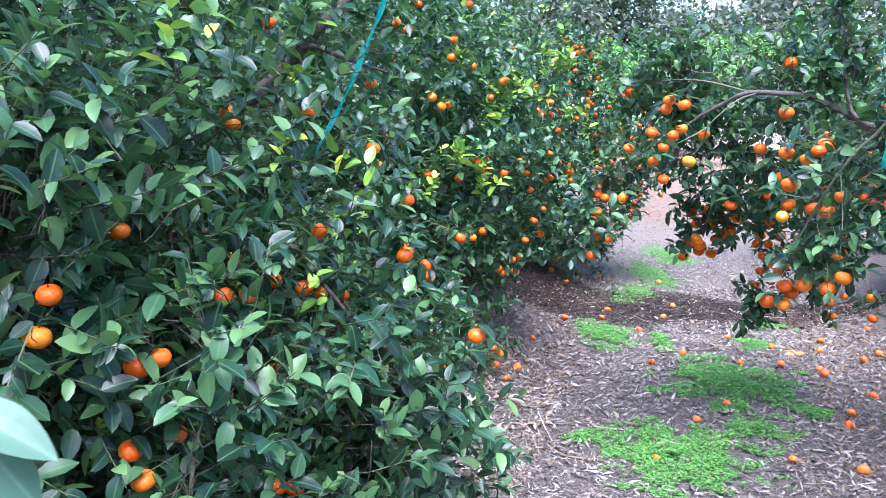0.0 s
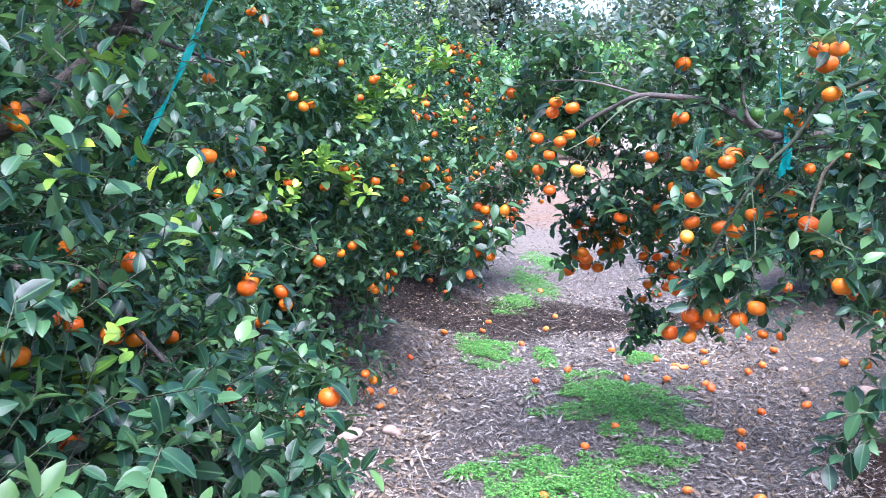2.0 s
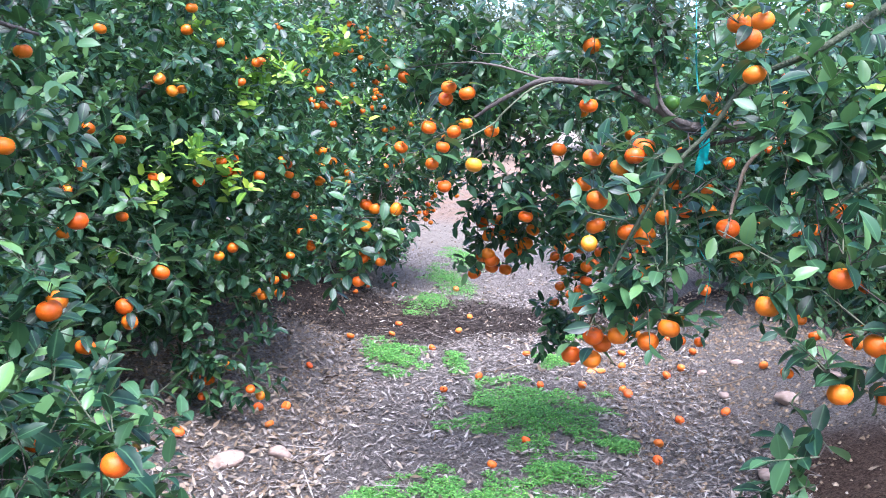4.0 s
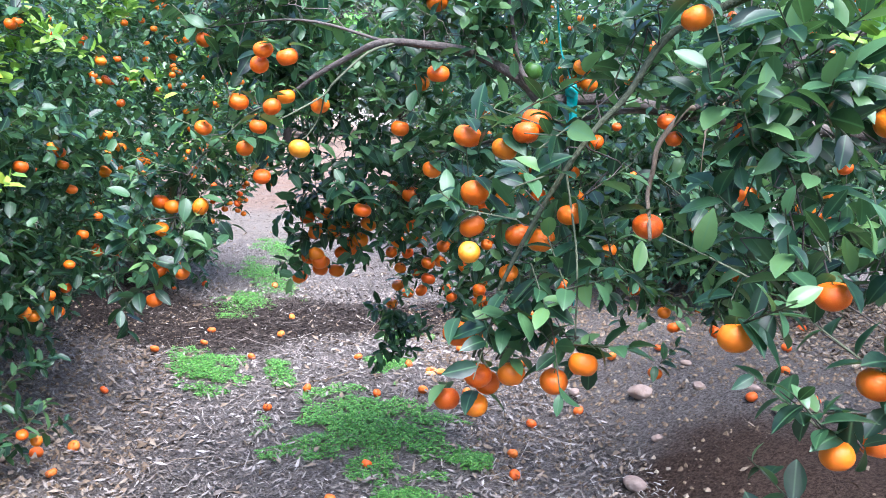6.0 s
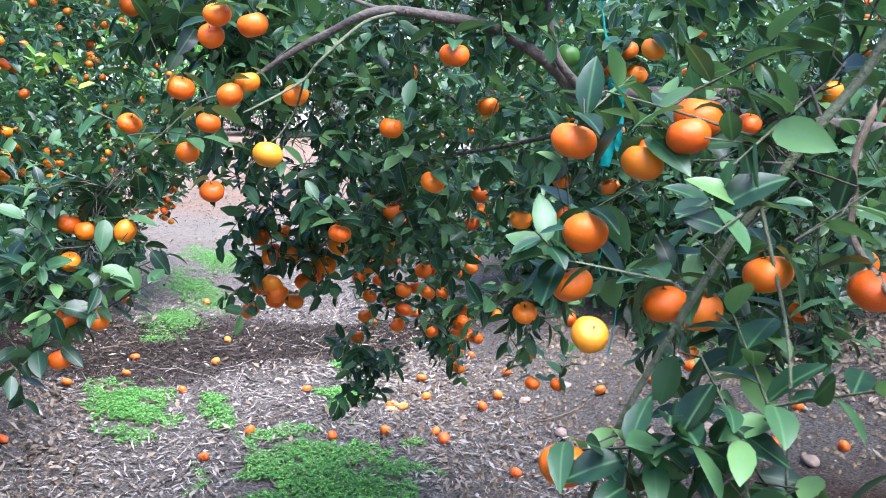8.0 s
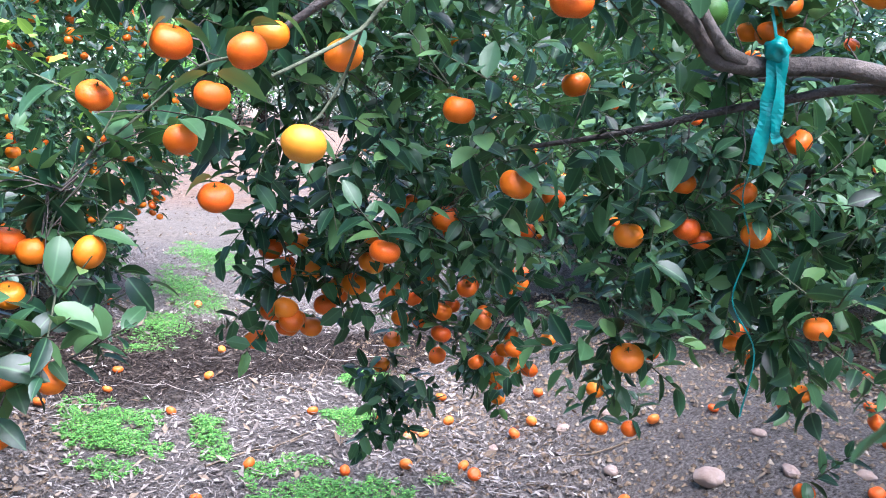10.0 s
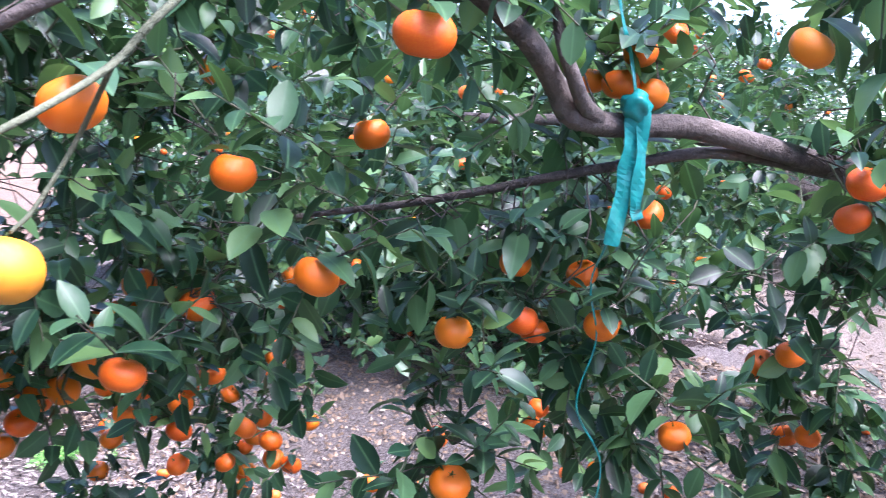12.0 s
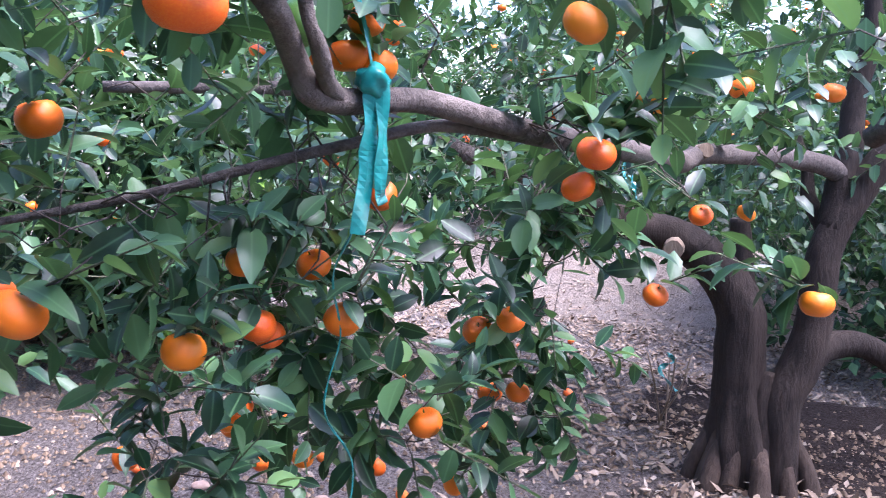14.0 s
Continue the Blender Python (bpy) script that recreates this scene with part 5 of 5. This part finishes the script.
second += facing_fruit(-2.65, 6.1, (1.95, 2.0, 1.7), 40, 3, 0.8, 2.5, -75, 20)
third += facing_fruit(-2.62, 9.57, (2.5, 2.1, 1.7), 95, 4, 0.7, 2.6, -60, 10)
row_tree(-2.65, 6.1, 31, (1.95, 2.0, 1.7), second + low_bunch, 30, 6000, PLAIN, 8, 0.075, low=0.42, shoots=NEW_GROWTH,
         extra=[strand(np.random.default_rng(5), [(-0.2, 5.1, 1.0), (0.0, 5.25, 0.6), (0.15, 5.3, 0.36)], 0.13, 60, 0.2)])
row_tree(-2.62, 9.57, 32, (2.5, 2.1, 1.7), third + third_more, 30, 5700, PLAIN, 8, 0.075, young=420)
# two unseen trees behind the path's start, added to close the rows
row_tree(-2.75, -3.6, 33, (1.9, 1.8, 1.7), (), 40, 900, DIAMOND, 8, 0.11, young=0)
row_tree(3.6, -3.4, 34, (1.7, 1.6, 1.5), (), 40, 900, DIAMOND, 8, 0.11, young=0)
row_tree(3.55, 8.0, 35, (1.75, 1.6, 1.5), (), 90, 2200, PLAIN, 8, 0.09, young=30)
row_tree(3.45, 11.4, 36, (1.9, 1.6, 1.5), (), 80, 1700, DIAMOND, 8, 0.1, young=30)
for k, (s_, r) in enumerate(((9.3, -0.9), (7.75, 3.1), (10.9, 7.3), (9.6, 11.0))):
    row_tree(s_, r, 41 + k, (2.2, 2.1, 2.1), (), 70, 2500, DIAMOND, 8, 0.12, young=40, low=0.1)
for k, r in enumerate((0.9, 4.4, 7.9)):
    row_tree(15.65, r, 51 + k, (2.5, 2.1, 2.9), (), 60, 1500, DIAMOND, 8, 0.15, young=30)
for k, r in enumerate((2.5, 6.0, 9.5)):
    row_tree(-8.75, r, 61 + k, (2.2, 1.9, 1.9), (), 40, 650, DIAMOND, 8, 0.14, young=0)


# ---- distant wood and a green shrub past the end of the rows ----
def far_tree(x, y, height, width, seed, mat=FAR_LEAF, label="tall dark tree far beyond the orchard", leaf=0.45, count=420):
    rng = np.random.default_rng(seed)
    tree = new("distant_tree")
    tree.matrix_basis = pose(x, y, 0)
    tagged(tree, label, "tree", "distant trees")
    part("trunk", tube([(x, y, -0.2), (x + 0.2, y, height * 0.4), (x, y + 0.2, height * 0.8)], 0.02 * height + 0.1, 0.05, 8), BARK, tree)
    clouds = []
    for k in range(7):
        a = rng.uniform(0, 6.28)
        q = width * rng.uniform(0.1, 0.6)
        h = height * rng.uniform(0.25, 0.9)
        clouds.append(mass(rng, (x + q * math.cos(a), y + q * math.sin(a), h), (width * 0.45, width * 0.45, height * 0.17), count // 7, 0.4))
    crown(tree, rng, clouds, DIAMOND, 7, leaf, mat, leaf * 2, None, "grey-green foliage")


for k in range(26):
    x = -26 + 3.1 * k + 1.3 * math.sin(3 * k)
    seen = -1 < x < 27
    far_tree(x, 58 + 6 * math.sin(2.3 * k), 12.5 + 2.2 * math.sin(1.7 * k + 1), 6.2, 100 + k, leaf=0.55 if seen else 1.0, count=720 if seen else 130)
for k in range(16):
    x = -14 + 3.4 * k + math.sin(5 * k)
    seen = -1 < x < 25
    far_tree(x, 50 + 3 * math.sin(1.9 * k), 3.4 + 0.8 * math.sin(2.9 * k), 3.6, 160 + k, FAR_LEAF, "dark bushy shrub at the edge of the wood", 0.3 if seen else 0.6, 300 if seen else 90)
far_tree(9.4, 40, 5.6, 5.2, 140, CLOVER, "light green rounded shrub beyond the red soil", 0.26, 1100)

# ---- ties ----
def ribbon(pts, width, twist=0.6, thick=0.0006, steps=8):
    """A thin plastic strip along a smooth line, slowly twisting."""
    line = spline(pts, steps)
    bm = bmesh.new()
    rings = []
    for i, c in enumerate(line):
        d = (line[min(i + 1, len(line) - 1)] - line[max(i - 1, 0)]).normalized()
        a = twist * math.sin(i * 0.55)
        e1 = d.cross(Vector((0.6, 0.8, 0.05))).normalized()
        e2 = d.cross(e1)
        w = e1 * math.cos(a) + e2 * math.sin(a)
        t = d.cross(w) * thick
        h = width * (0.5 + 0.08 * math.sin(i * 0.7))
        rings.append([bm.verts.new(q) for q in (c - w * h + t, c + 2 * t * (1 + math.sin(i * 0.9)), c + w * h + t, c + w * h - t, c + 2 * t * math.sin(i * 0.9) - t, c - w * h - t)])
    for A, B in zip(rings, rings[1:]):
        for k in range(6):
            bm.faces.new((A[k], A[(k + 1) % 6], B[(k + 1) % 6], B[k])).smooth = k % 3 == 2
    bm.faces.new(rings[0][::-1])
    bm.faces.new(rings[-1])
    return bm


def bough_tape():
    tape = new("garden_tape")
    tape.matrix_basis = pose(1.98, 3.99, 1.7)
    tagged(tape, "teal plastic tape knotted round a grey bough", "plastic tape", "plastic ties")
    part("strand", ribbon([(1.98, 3.966, 1.7), (1.965, 3.975, 1.77), (1.945, 3.985, 1.83), (1.96, 4.05, 2.05), (2.0, 4.15, 2.4)], 0.006), TAPE, tape)
    knot = bmesh.new()
    bmesh.ops.create_icosphere(knot, subdivisions=3, radius=0.018)
    for v in knot.verts:
        v.co = Vector((v.co.x * 1.15, v.co.y * 1.15, v.co.z * 1.2)) * (1 + 0.45 * noise.noise(v.co * 90)) + Vector((1.981, 3.967, 1.694))
    for f in knot.faces:
        f.smooth = True
    part("knot", knot, TAPE, tape, "crumpled knot")
    part("tail", ribbon([(1.976, 3.962, 1.695), (1.975, 3.967, 1.63), (1.973, 3.971, 1.57), (1.966, 3.98, 1.49)], 0.026, 0.25), TAPE, tape)
    part("tail", ribbon([(1.982, 3.954, 1.695), (1.983, 3.953, 1.62), (1.983, 3.955, 1.55), (1.995, 3.955, 1.53)], 0.018, 0.3), TAPE, tape)
    part("tail", ribbon([(1.97, 3.99, 1.49), (2.0, 4.03, 1.42), (2.03, 4.03, 1.33), (2.02, 4.05, 1.22), (2.06, 4.02, 1.12), (2.06, 4.04, 0.98)], 0.003, 0.8), TAPE, tape)


def bush_tape():
    tape = new("garden_tape")
    tape.matrix_basis = pose(-0.4, 3.15, 1.56)
    tagged(tape, "teal plastic tape stretched slantwise through the leaves", "plastic tape", "plastic ties")
    part("strand", ribbon([(-0.12, 3.2, 2.3), (-0.162, 3.2, 2.113), (-0.219, 3.18, 1.964), (-0.288, 3.15, 1.794), (-0.35, 3.1, 1.66), (-0.403, 3.09, 1.564)], 0.02, 0.4), TAPE, tape)
    part("tail", ribbon([(-0.23, 3.17, 1.95), (-0.21, 3.18, 1.86), (-0.2, 3.19, 1.8)], 0.012, 0.9), TAPE, tape)


bough_tape()
bush_tape()
for x, y in ((4.77, 3.63),):
    z = float(ground_height(x, y))
    tie = new("cut_tie")
    tie.matrix_basis = pose(x, y, z)
    tagged(tie, "tangled scrap of teal tape on dry stalks", "plastic tape", "plastic ties")
    for k in range(4):
        a = 1.7 * k
        part("stalk", tube([(x + 0.03 * k, y + 0.02 * k, z - 0.02), (x + 0.05 * math.cos(a), y + 0.05 * math.sin(a), z + 0.18), (x + 0.1 * math.cos(a), y + 0.1 * math.sin(a), z + 0.36)], 0.006, 0.003, 5), CUTWOOD, tie)
    part("tape_scrap", ribbon([(x - 0.04, y - 0.04, z + 0.2), (x + 0.02, y + 0.04, z + 0.27), (x + 0.05, y - 0.02, z + 0.31), (x - 0.03, y + 0.01, z + 0.36)], 0.022, 1.2), TAPE, tie)


def limb_scrap(x, y, z):
    scrap = new("tape_wrap")
    scrap.matrix_basis = pose(x, y, z)
    tagged(scrap, "small scrap of teal tape wound round a bough", "plastic tape", "plastic ties")
    part("loop", ribbon([(x + 0.03 * math.cos(0.7 * k), y + 0.016 * math.sin(0.7 * k), z + 0.034 * math.sin(0.7 * k + 0.5)) for k in range(12)], 0.016, 0.3), TAPE, scrap)
    part("tail", ribbon([(x, y - 0.02, z - 0.02), (x - 0.01, y - 0.03, z - 0.06), (x + 0.012, y - 0.028, z - 0.09)], 0.013, 0.9), TAPE, scrap)


limb_scrap(3.885, 3.789, 1.468)


# ---- fallen fruit ----
FALLEN = [(1.09, 4.29), (1.7, 5.18), (1.45, 4.91), (0.97, 7.4), (1.31, 7.57), (1.55, 7.13), (1.41, 7.9), (1.14, 8.85), (0.47, 5.74), (0.38, 5.42), (0.32, 5.59), (1.72, 6.35), (2.19, 6.85), (2.33, 6.06), (1.77, 4.29), (2.06, 4.16), (2.05, 8.1), (2.39, 5.06), (2.56, 5.96), (2.28, 4.83),
          (2.07, 6.12), (2.19, 9.35), (0.63, 6.51), (2.76, 6.46), (1.44, 6.11), (3.05, 6.16), (2.94, 6.14), (2.55, 5.85), (4.67, 5.55), (4.99, 7.3), (1.6, 9.6), (1.0, 9.0), (3.54, 5.49), (-0.03, 5.0), (3.3, 6.9), (2.9, 5.3), (3.7, 4.5)]
FALLEN_MORE = [(4.5, 4.4), (4.9, 4.9), (5.3, 4.5), (3.9, 4.9), (3.6, 4.2), (5.6, 5.4), (4.2, 5.2), (6.1, 4.6), (3.4, 4.6), (5.0, 4.1), (3.3, 5.6), (4.4, 6.2), (6.5, 5.5), (7.2, 4.4), (2.65, 5.35), (2.9, 6.8), (3.25, 6.4), (2.45, 6.6), (1.85, 7.6), (1.3, 9.3)]
rng = np.random.default_rng(71)
for i, (x, y) in enumerate(FALLEN + FALLEN_MORE):
    d = 0.058 * rng.uniform(0.85, 1.08)
    k = int(rng.integers(3))
    ob = part("fallen_mandarin", OLD_SHAPES[k], None, None, "ripe mandarin lying on the orchard floor", "", "fruit", "fallen mandarins")
    ob.matrix_basis = pose(x, y, float(ground_height(x, y)) + 0.42 * d, rng.uniform(-50, 50), rng.uniform(-50, 50), rng.uniform(0, 360)) @ Matrix.Diagonal((d, d, d, 1))
split = new("split_mandarin")
split.matrix_basis = pose(2.54, 6.4, float(ground_height(2.54, 6.4)))
tagged(split, "burst mandarin with torn peel on dry mulch", "fruit", "fallen mandarins")
for k in range(5):
    bm = bmesh.new()
    bmesh.ops.create_uvsphere(bm, u_segments=8, v_segments=6, radius=0.5)
    for v in bm.verts:
        v.co = Vector((v.co.x * 0.07, v.co.y * 0.045, v.co.z * 0.03 + 0.012))
        v.co.rotate(Euler((0, 0, 1.2 * k)))
        v.co += Vector((2.54 + 0.045 * math.cos(1.9 * k), 6.4 + 0.045 * math.sin(1.9 * k), float(ground_height(2.54, 6.4))))
    part("peel_piece" if k % 2 else "segment", bm, PEEL_OLD if k % 2 else FLESH, split)


# ---- stones and sticks ----
def stone(x, y, size, seed):
    bm = bmesh.new()
    bmesh.ops.create_icosphere(bm, subdivisions=3, radius=0.5)
    for v in bm.verts:
        q = v.co.copy()
        v.co *= 1 + 0.3 * noise.noise(q * 2 + Vector((seed, 0, 0))) + 0.08 * noise.noise(q * 6 + Vector((0, seed, 0)))
        v.co = Vector((v.co.x * size * 1.25, v.co.y * size * 0.85, v.co.z * size * 0.65))
    for f in bm.faces:
        f.smooth = seed % 2 == 0
    ob = part("stone", bm, STONE, None, "weathered reddish-grey field stone on the soil", "", "stone", "field stones")
    ob.matrix_basis = pose(x, y, float(ground_height(x, y)) + 0.17 * size, 0, 0, 70 * seed)


for i, (x, y, s_) in enumerate(((3.16, 5.12, 0.115), (3.36, 4.92, 0.07), (0.43, 5.1, 0.1), (0.19, 4.89, 0.13), (2.67, 4.47, 0.09), (3.12, 6.0, 0.06), (3.4, 4.42, 0.07), (3.55, 4.75, 0.06), (2.95, 4.7, 0.05), (3.0, 5.5, 0.06), (3.3, 5.9, 0.07), (2.8, 6.1, 0.05),
                                (3.5, 5.2, 0.05), (0.2, 5.5, 0.07), (0.75, 9.3, 0.09), (1.35, 9.7, 0.08), (3.7, 4.0, 0.07), (5.1, 4.6, 0.09), (4.9, 3.9, 0.06))):
    stone(x, y, s_, i)


def stick(x, y, length, heading, thick, seed):
    a = radians(heading)
    pts = []
    for k in range(5):
        t = k / 4 - 0.5
        px = x + math.cos(a) * length * t + 0.04 * length * math.sin(3.0 * k + seed)
        py = y + math.sin(a) * length * t + 0.04 * length * math.cos(2.3 * k + seed)
        pts.append((px, py, float(ground_height(px, py)) + thick * 0.8 + 0.004))
    part("stick", tube(pts, thick, thick * 0.5, 6, 4, 0.2, seed), LIMB if seed % 2 else CUTWOOD, None, "dry fallen twig among the mulch", "", "stick", "fallen twigs")


for i, (x, y, ln, hd, th) in enumerate(((0.6, 5.12, 0.34, 28, 0.009), (1.15, 5.9, 0.95, 12, 0.006), (0.55, 4.4, 0.5, 150, 0.007), (0.9, 5.3, 0.6, 100, 0.004), (1.9, 6.55, 0.7, 20, 0.005), (2.5, 5.6, 0.5, 60, 0.005), (2.2, 7.4, 0.5, 110, 0.005), (0.8, 6.4, 0.5, 70, 0.004),
                                        (1.5, 8.3, 0.6, 15, 0.006), (2.3, 8.0, 0.8, 130, 0.006), (2.6, 7.7, 0.6, 60, 0.004), (1.1, 3.9, 0.45, 35, 0.004), (3.05, 5.7, 0.4, 140, 0.005), (4.1, 4.3, 0.9, 100, 0.005), (4.7, 4.1, 0.7, 60, 0.006), (3.87, 3.45, 0.8, 95, 0.006), (3.75, 3.3, 0.7, 80, 0.004))):
    stick(x, y, ln, hd, th, i)
rng = np.random.default_rng(77)
for i in range(26):
    x, y = plan(MID + rng.uniform(-1.2, 0.9), rng.uniform(4.2, 8.0))
    stick(x, y, rng.uniform(0.15, 0.5), rng.uniform(0, 180), rng.uniform(0.002, 0.0045), i + 20)


# ---- loose cover of the ground ----
def scatter(rng, count, s0, s1, r0, r1, accept=None):
    s, r = rng.uniform(s0, s1, count), rng.uniform(r0, r1, count)
    P = s[:, None] * N2 + r[:, None] * U2
    if accept is not None:
        P = P[accept(P[:, 0], P[:, 1])]
    return np.column_stack((P, ground_height(P[:, 0], P[:, 1])))


PATCHES = ((1.86, 5.62, 0.47, 0.68), (1.22, 4.36, 0.47, 0.52), (1.24, 6.95, 0.23, 0.55), (1.65, 6.74, 0.1, 0.3), (1.8, 8.8, 0.26, 0.45), (2.2, 9.9, 0.27, 1.0), (2.75, 11.3, 0.3, 0.9), (2.34, 6.7, 0.16, 0.2), (2.2, 5.0, 0.14, 0.14), (2.66, 7.28, 0.18, 0.16), (1.55, 8.3, 0.12, 0.1), (0.75, 4.6, 0.12, 0.1), (1.75, 4.75, 0.22, 0.16))


def in_patch(x, y, grow=1.0):
    hit = np.zeros(len(x), bool)
    for cx, cy, ax, ay in PATCHES:
        hit |= ((x - cx) / (ax * grow)) ** 2 + ((y - cy) / (ay * grow)) ** 2 < 1
    return hit


def in_shade_band(x, y):
    s, r = x * N2[0] + y * N2[1], x * U2[0] + y * U2[1]
    return np.abs(r - 8.3 + 0.15 * np.sin(5 * x)) < 0.8 * np.maximum(0.9 - 0.3 * s, 0.22)


def litter(name, label, mat, P, rng, length, width, lift, blank=PLAIN, tip=0.35, category="litter"):
    N = len(P)
    a = rng.uniform(0, 6.283, N)
    way = np.column_stack((np.cos(a), np.sin(a), rng.normal(0, tip, N)))
    nrm = np.column_stack((rng.normal(0, 0.4, (N, 2)), np.ones(N)))
    ln = rng.uniform(*length, N)
    L = dict(pos=P + np.column_stack((np.zeros((N, 2)), rng.uniform(*lift, N))), way=way, nrm=nrm, length=ln, width=np.minimum(rng.uniform(*width, N), ln * 0.6), curl=rng.uniform(-0.3, 0.4, N))
    part(name, leaf_mesh(name, L, blank), mat, None, label, "stuff", category)


rng = np.random.default_rng(81)
def mulch_place(x, y):
    """Thinner on the clover and on the shade-darkened band."""
    k = rng.uniform(0, 1, len(x))
    return (~in_patch(x, y, 0.85) | (k < 0.25)) & (~in_shade_band(x, y) | (k < 0.08))


# darker chips carry the painted shade on over the band
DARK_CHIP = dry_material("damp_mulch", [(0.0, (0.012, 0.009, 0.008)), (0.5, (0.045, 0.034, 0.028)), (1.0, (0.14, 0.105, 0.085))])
def thinning(s0, s1, keep):
    """Fewer and fewer pieces from s0 towards s1, on top of the usual gaps."""
    def accept(x, y):
        s = x * N2[0] + y * N2[1]
        return keep(x, y) & (rng.uniform(0, 1, len(x)) < np.clip((s - s1) / (s0 - s1), 0, 1))
    return accept


litter("damp_mulch", "dark chips and leaf shreds of the shaded band", DARK_CHIP, scatter(rng, 30000, MID - 1.6, MID + 1.0, 7.2, 9.6, in_shade_band), rng, (0.012, 0.05), (0.002, 0.008), (0.001, 0.02), STRIP, 0.3)
litter("mulch", "pale grey wood chips and dry leaf strips", CHIP, np.concatenate((scatter(rng, 66000, MID - 1.3, MID + 1.3, 3.2, 12.0, mulch_place), scatter(rng, 13000, MID - 2.1, MID - 1.3, 3.6, 7.6, thinning(MID - 1.3, MID - 2.1, mulch_place)))), rng, (0.008, 0.046), (0.0012, 0.0052), (0.001, 0.024), STRIP, 0.3)
litter("mulch_flakes", "broad grey flakes of bark and leaf scraps", CHIP, scatter(rng, 9000, MID - 1.3, MID + 1.3, 3.2, 9.5, mulch_place), rng, (0.025, 0.075), (0.009, 0.02), (0.002, 0.022), RHOMB, 0.3)
litter("leaf_litter", "brown dead leaves strewn under the trees", DEADLEAF, np.concatenate((scatter(rng, 2200, MID - 2.6, MID + 1.3, 2, 11, lambda x, y: ~in_shade_band(x, y) | (np.sin(33 * x) > 0.8)), scatter(rng, 500, 1.5, 5.2, 1, 9), scatter(rng, 900, MID - 2.0, MID - 0.9, 4, 7.4), scatter(rng, 2600, -2.0, 6.0, 11.5, 19.0), scatter(rng, 17000, 3.0, 6.9, 1.0, 7.5, lambda x, y: np.hypot(x - 5.15, y - 2.75) > 0.85 + 0.2 * np.sin(9 * x)))), rng, (0.035, 0.075), (0.012, 0.028), (0.003, 0.03), RHOMB, 0.4)
litter("mulch_strip", "pale mulch in the neighbouring alley", DEADLEAF, scatter(rng, 9000, 6.2, 9.0, -1, 9), rng, (0.03, 0.09), (0.006, 0.016), (0.002, 0.02), STRIP)
litter("straw", "long dry grass stalks", CHIP, scatter(rng, 800, MID - 1.1, MID + 1.2, 2, 12), rng, (0.1, 0.3), (0.0025, 0.005), (0.006, 0.025), STRIP, 0.06)


def pebbles():
    rng = np.random.default_rng(91)
    P = np.concatenate((scatter(rng, 27000, 1.0, 4.2, 3.6, 8.5, lambda x, y: np.hypot(x - 3.1, y - 3.9) > rng.uniform(0.2, 1.5, len(x))), scatter(rng, 5000, MID - 2.4, MID - 0.8, 3.5, 10), scatter(rng, 3000, 3, 6, 1.5, 8), scatter(rng, 5000, MID - 2.2, MID - 0.9, 3.8, 7.5)))
    N = len(P)
    O = np.array([(1, 0, 0), (0, 1, 0), (-1, 0, 0), (0, -1, 0), (0, 0, 0.95), (0, 0, -0.4)], float)
    size = 0.003 + 0.015 * rng.uniform(0, 1, N) ** 3.5
    a = rng.uniform(0, 6.28, N)
    R = np.zeros((N, 3, 3))
    R[:, 0, 0], R[:, 0, 1], R[:, 1, 0], R[:, 1, 1], R[:, 2, 2] = np.cos(a), -np.sin(a), np.sin(a), np.cos(a), 1
    V = np.einsum("nij,kj->nki", R, O) * rng.uniform(0.6, 1.25, (N, 6, 1)) * size[:, None, None] + P[:, None] + np.array((0, 0, 0.002))
    F = np.array([(0, 1, 4), (1, 2, 4), (2, 3, 4), (3, 0, 4), (3, 2, 1, 0)][:4]).ravel()
    part("gravel", raw_mesh("gravel", V.reshape(-1, 3), (F[None] + 6 * np.arange(N)[:, None]).ravel(), np.full(4 * N, 3), None, False), PEBBLE, None, "small loose stones on the soil bank", "stuff", "gravel")


pebbles()


def clover():
    rng = np.random.default_rng(95)
    for cx, cy, ax, ay in PATCHES:
        count = int((56000 if cy < 8 else 24000) * ax * ay) + 80
        turn_, far_ = rng.uniform(0, 6.283, count), rng.uniform(0, 1.6, count) ** 0.6
        q = np.column_stack((np.cos(turn_), np.sin(turn_))) * far_[:, None]
        x, y = cx + ax * q[:, 0], cy + ay * q[:, 1]
        keep = np.array([noise.noise(Vector((u * 5, v * 5, 3))) + 0.5 * noise.noise(Vector((u * 14, v * 14, 7))) for u, v in zip(x, y)]) > -0.42 + 0.55 * far_ ** 2
        x, y = x[keep], y[keep]
        P0 = np.column_stack((x, y, ground_height(x, y) + rng.uniform(0.012, 0.05, len(x)) * (1.1 - 0.7 * np.minimum(1, far_[keep]))))
        parts = []
        turn = rng.uniform(0, 6.28, len(x))
        for k in range(3):
            a = turn + 2.094 * k
            N = len(x)
            parts.append(dict(pos=P0, way=np.column_stack((np.cos(a), np.sin(a), rng.normal(0.15, 0.3, N))), nrm=np.column_stack((rng.normal(0, 0.35, (N, 2)), np.ones(N))), length=rng.uniform(0.006, 0.015, N), width=rng.uniform(0.005, 0.01, N), curl=rng.uniform(0, 0.3, N)))
        stems = twig_mesh("stems", np.column_stack((x, y, P0[:, 2] - 0.045))[::6], P0[::6], 0.0006, 0.0005)
        patch = part("clover_patch", leaf_mesh("clover_patch", join_leaves(parts), DIAMOND), CLOVER, None, "low bright green clover growing through the mulch", "stuff", "clover", "clover patches")
        part("stems", stems, CLOVER, patch, "", "stuff")


clover()
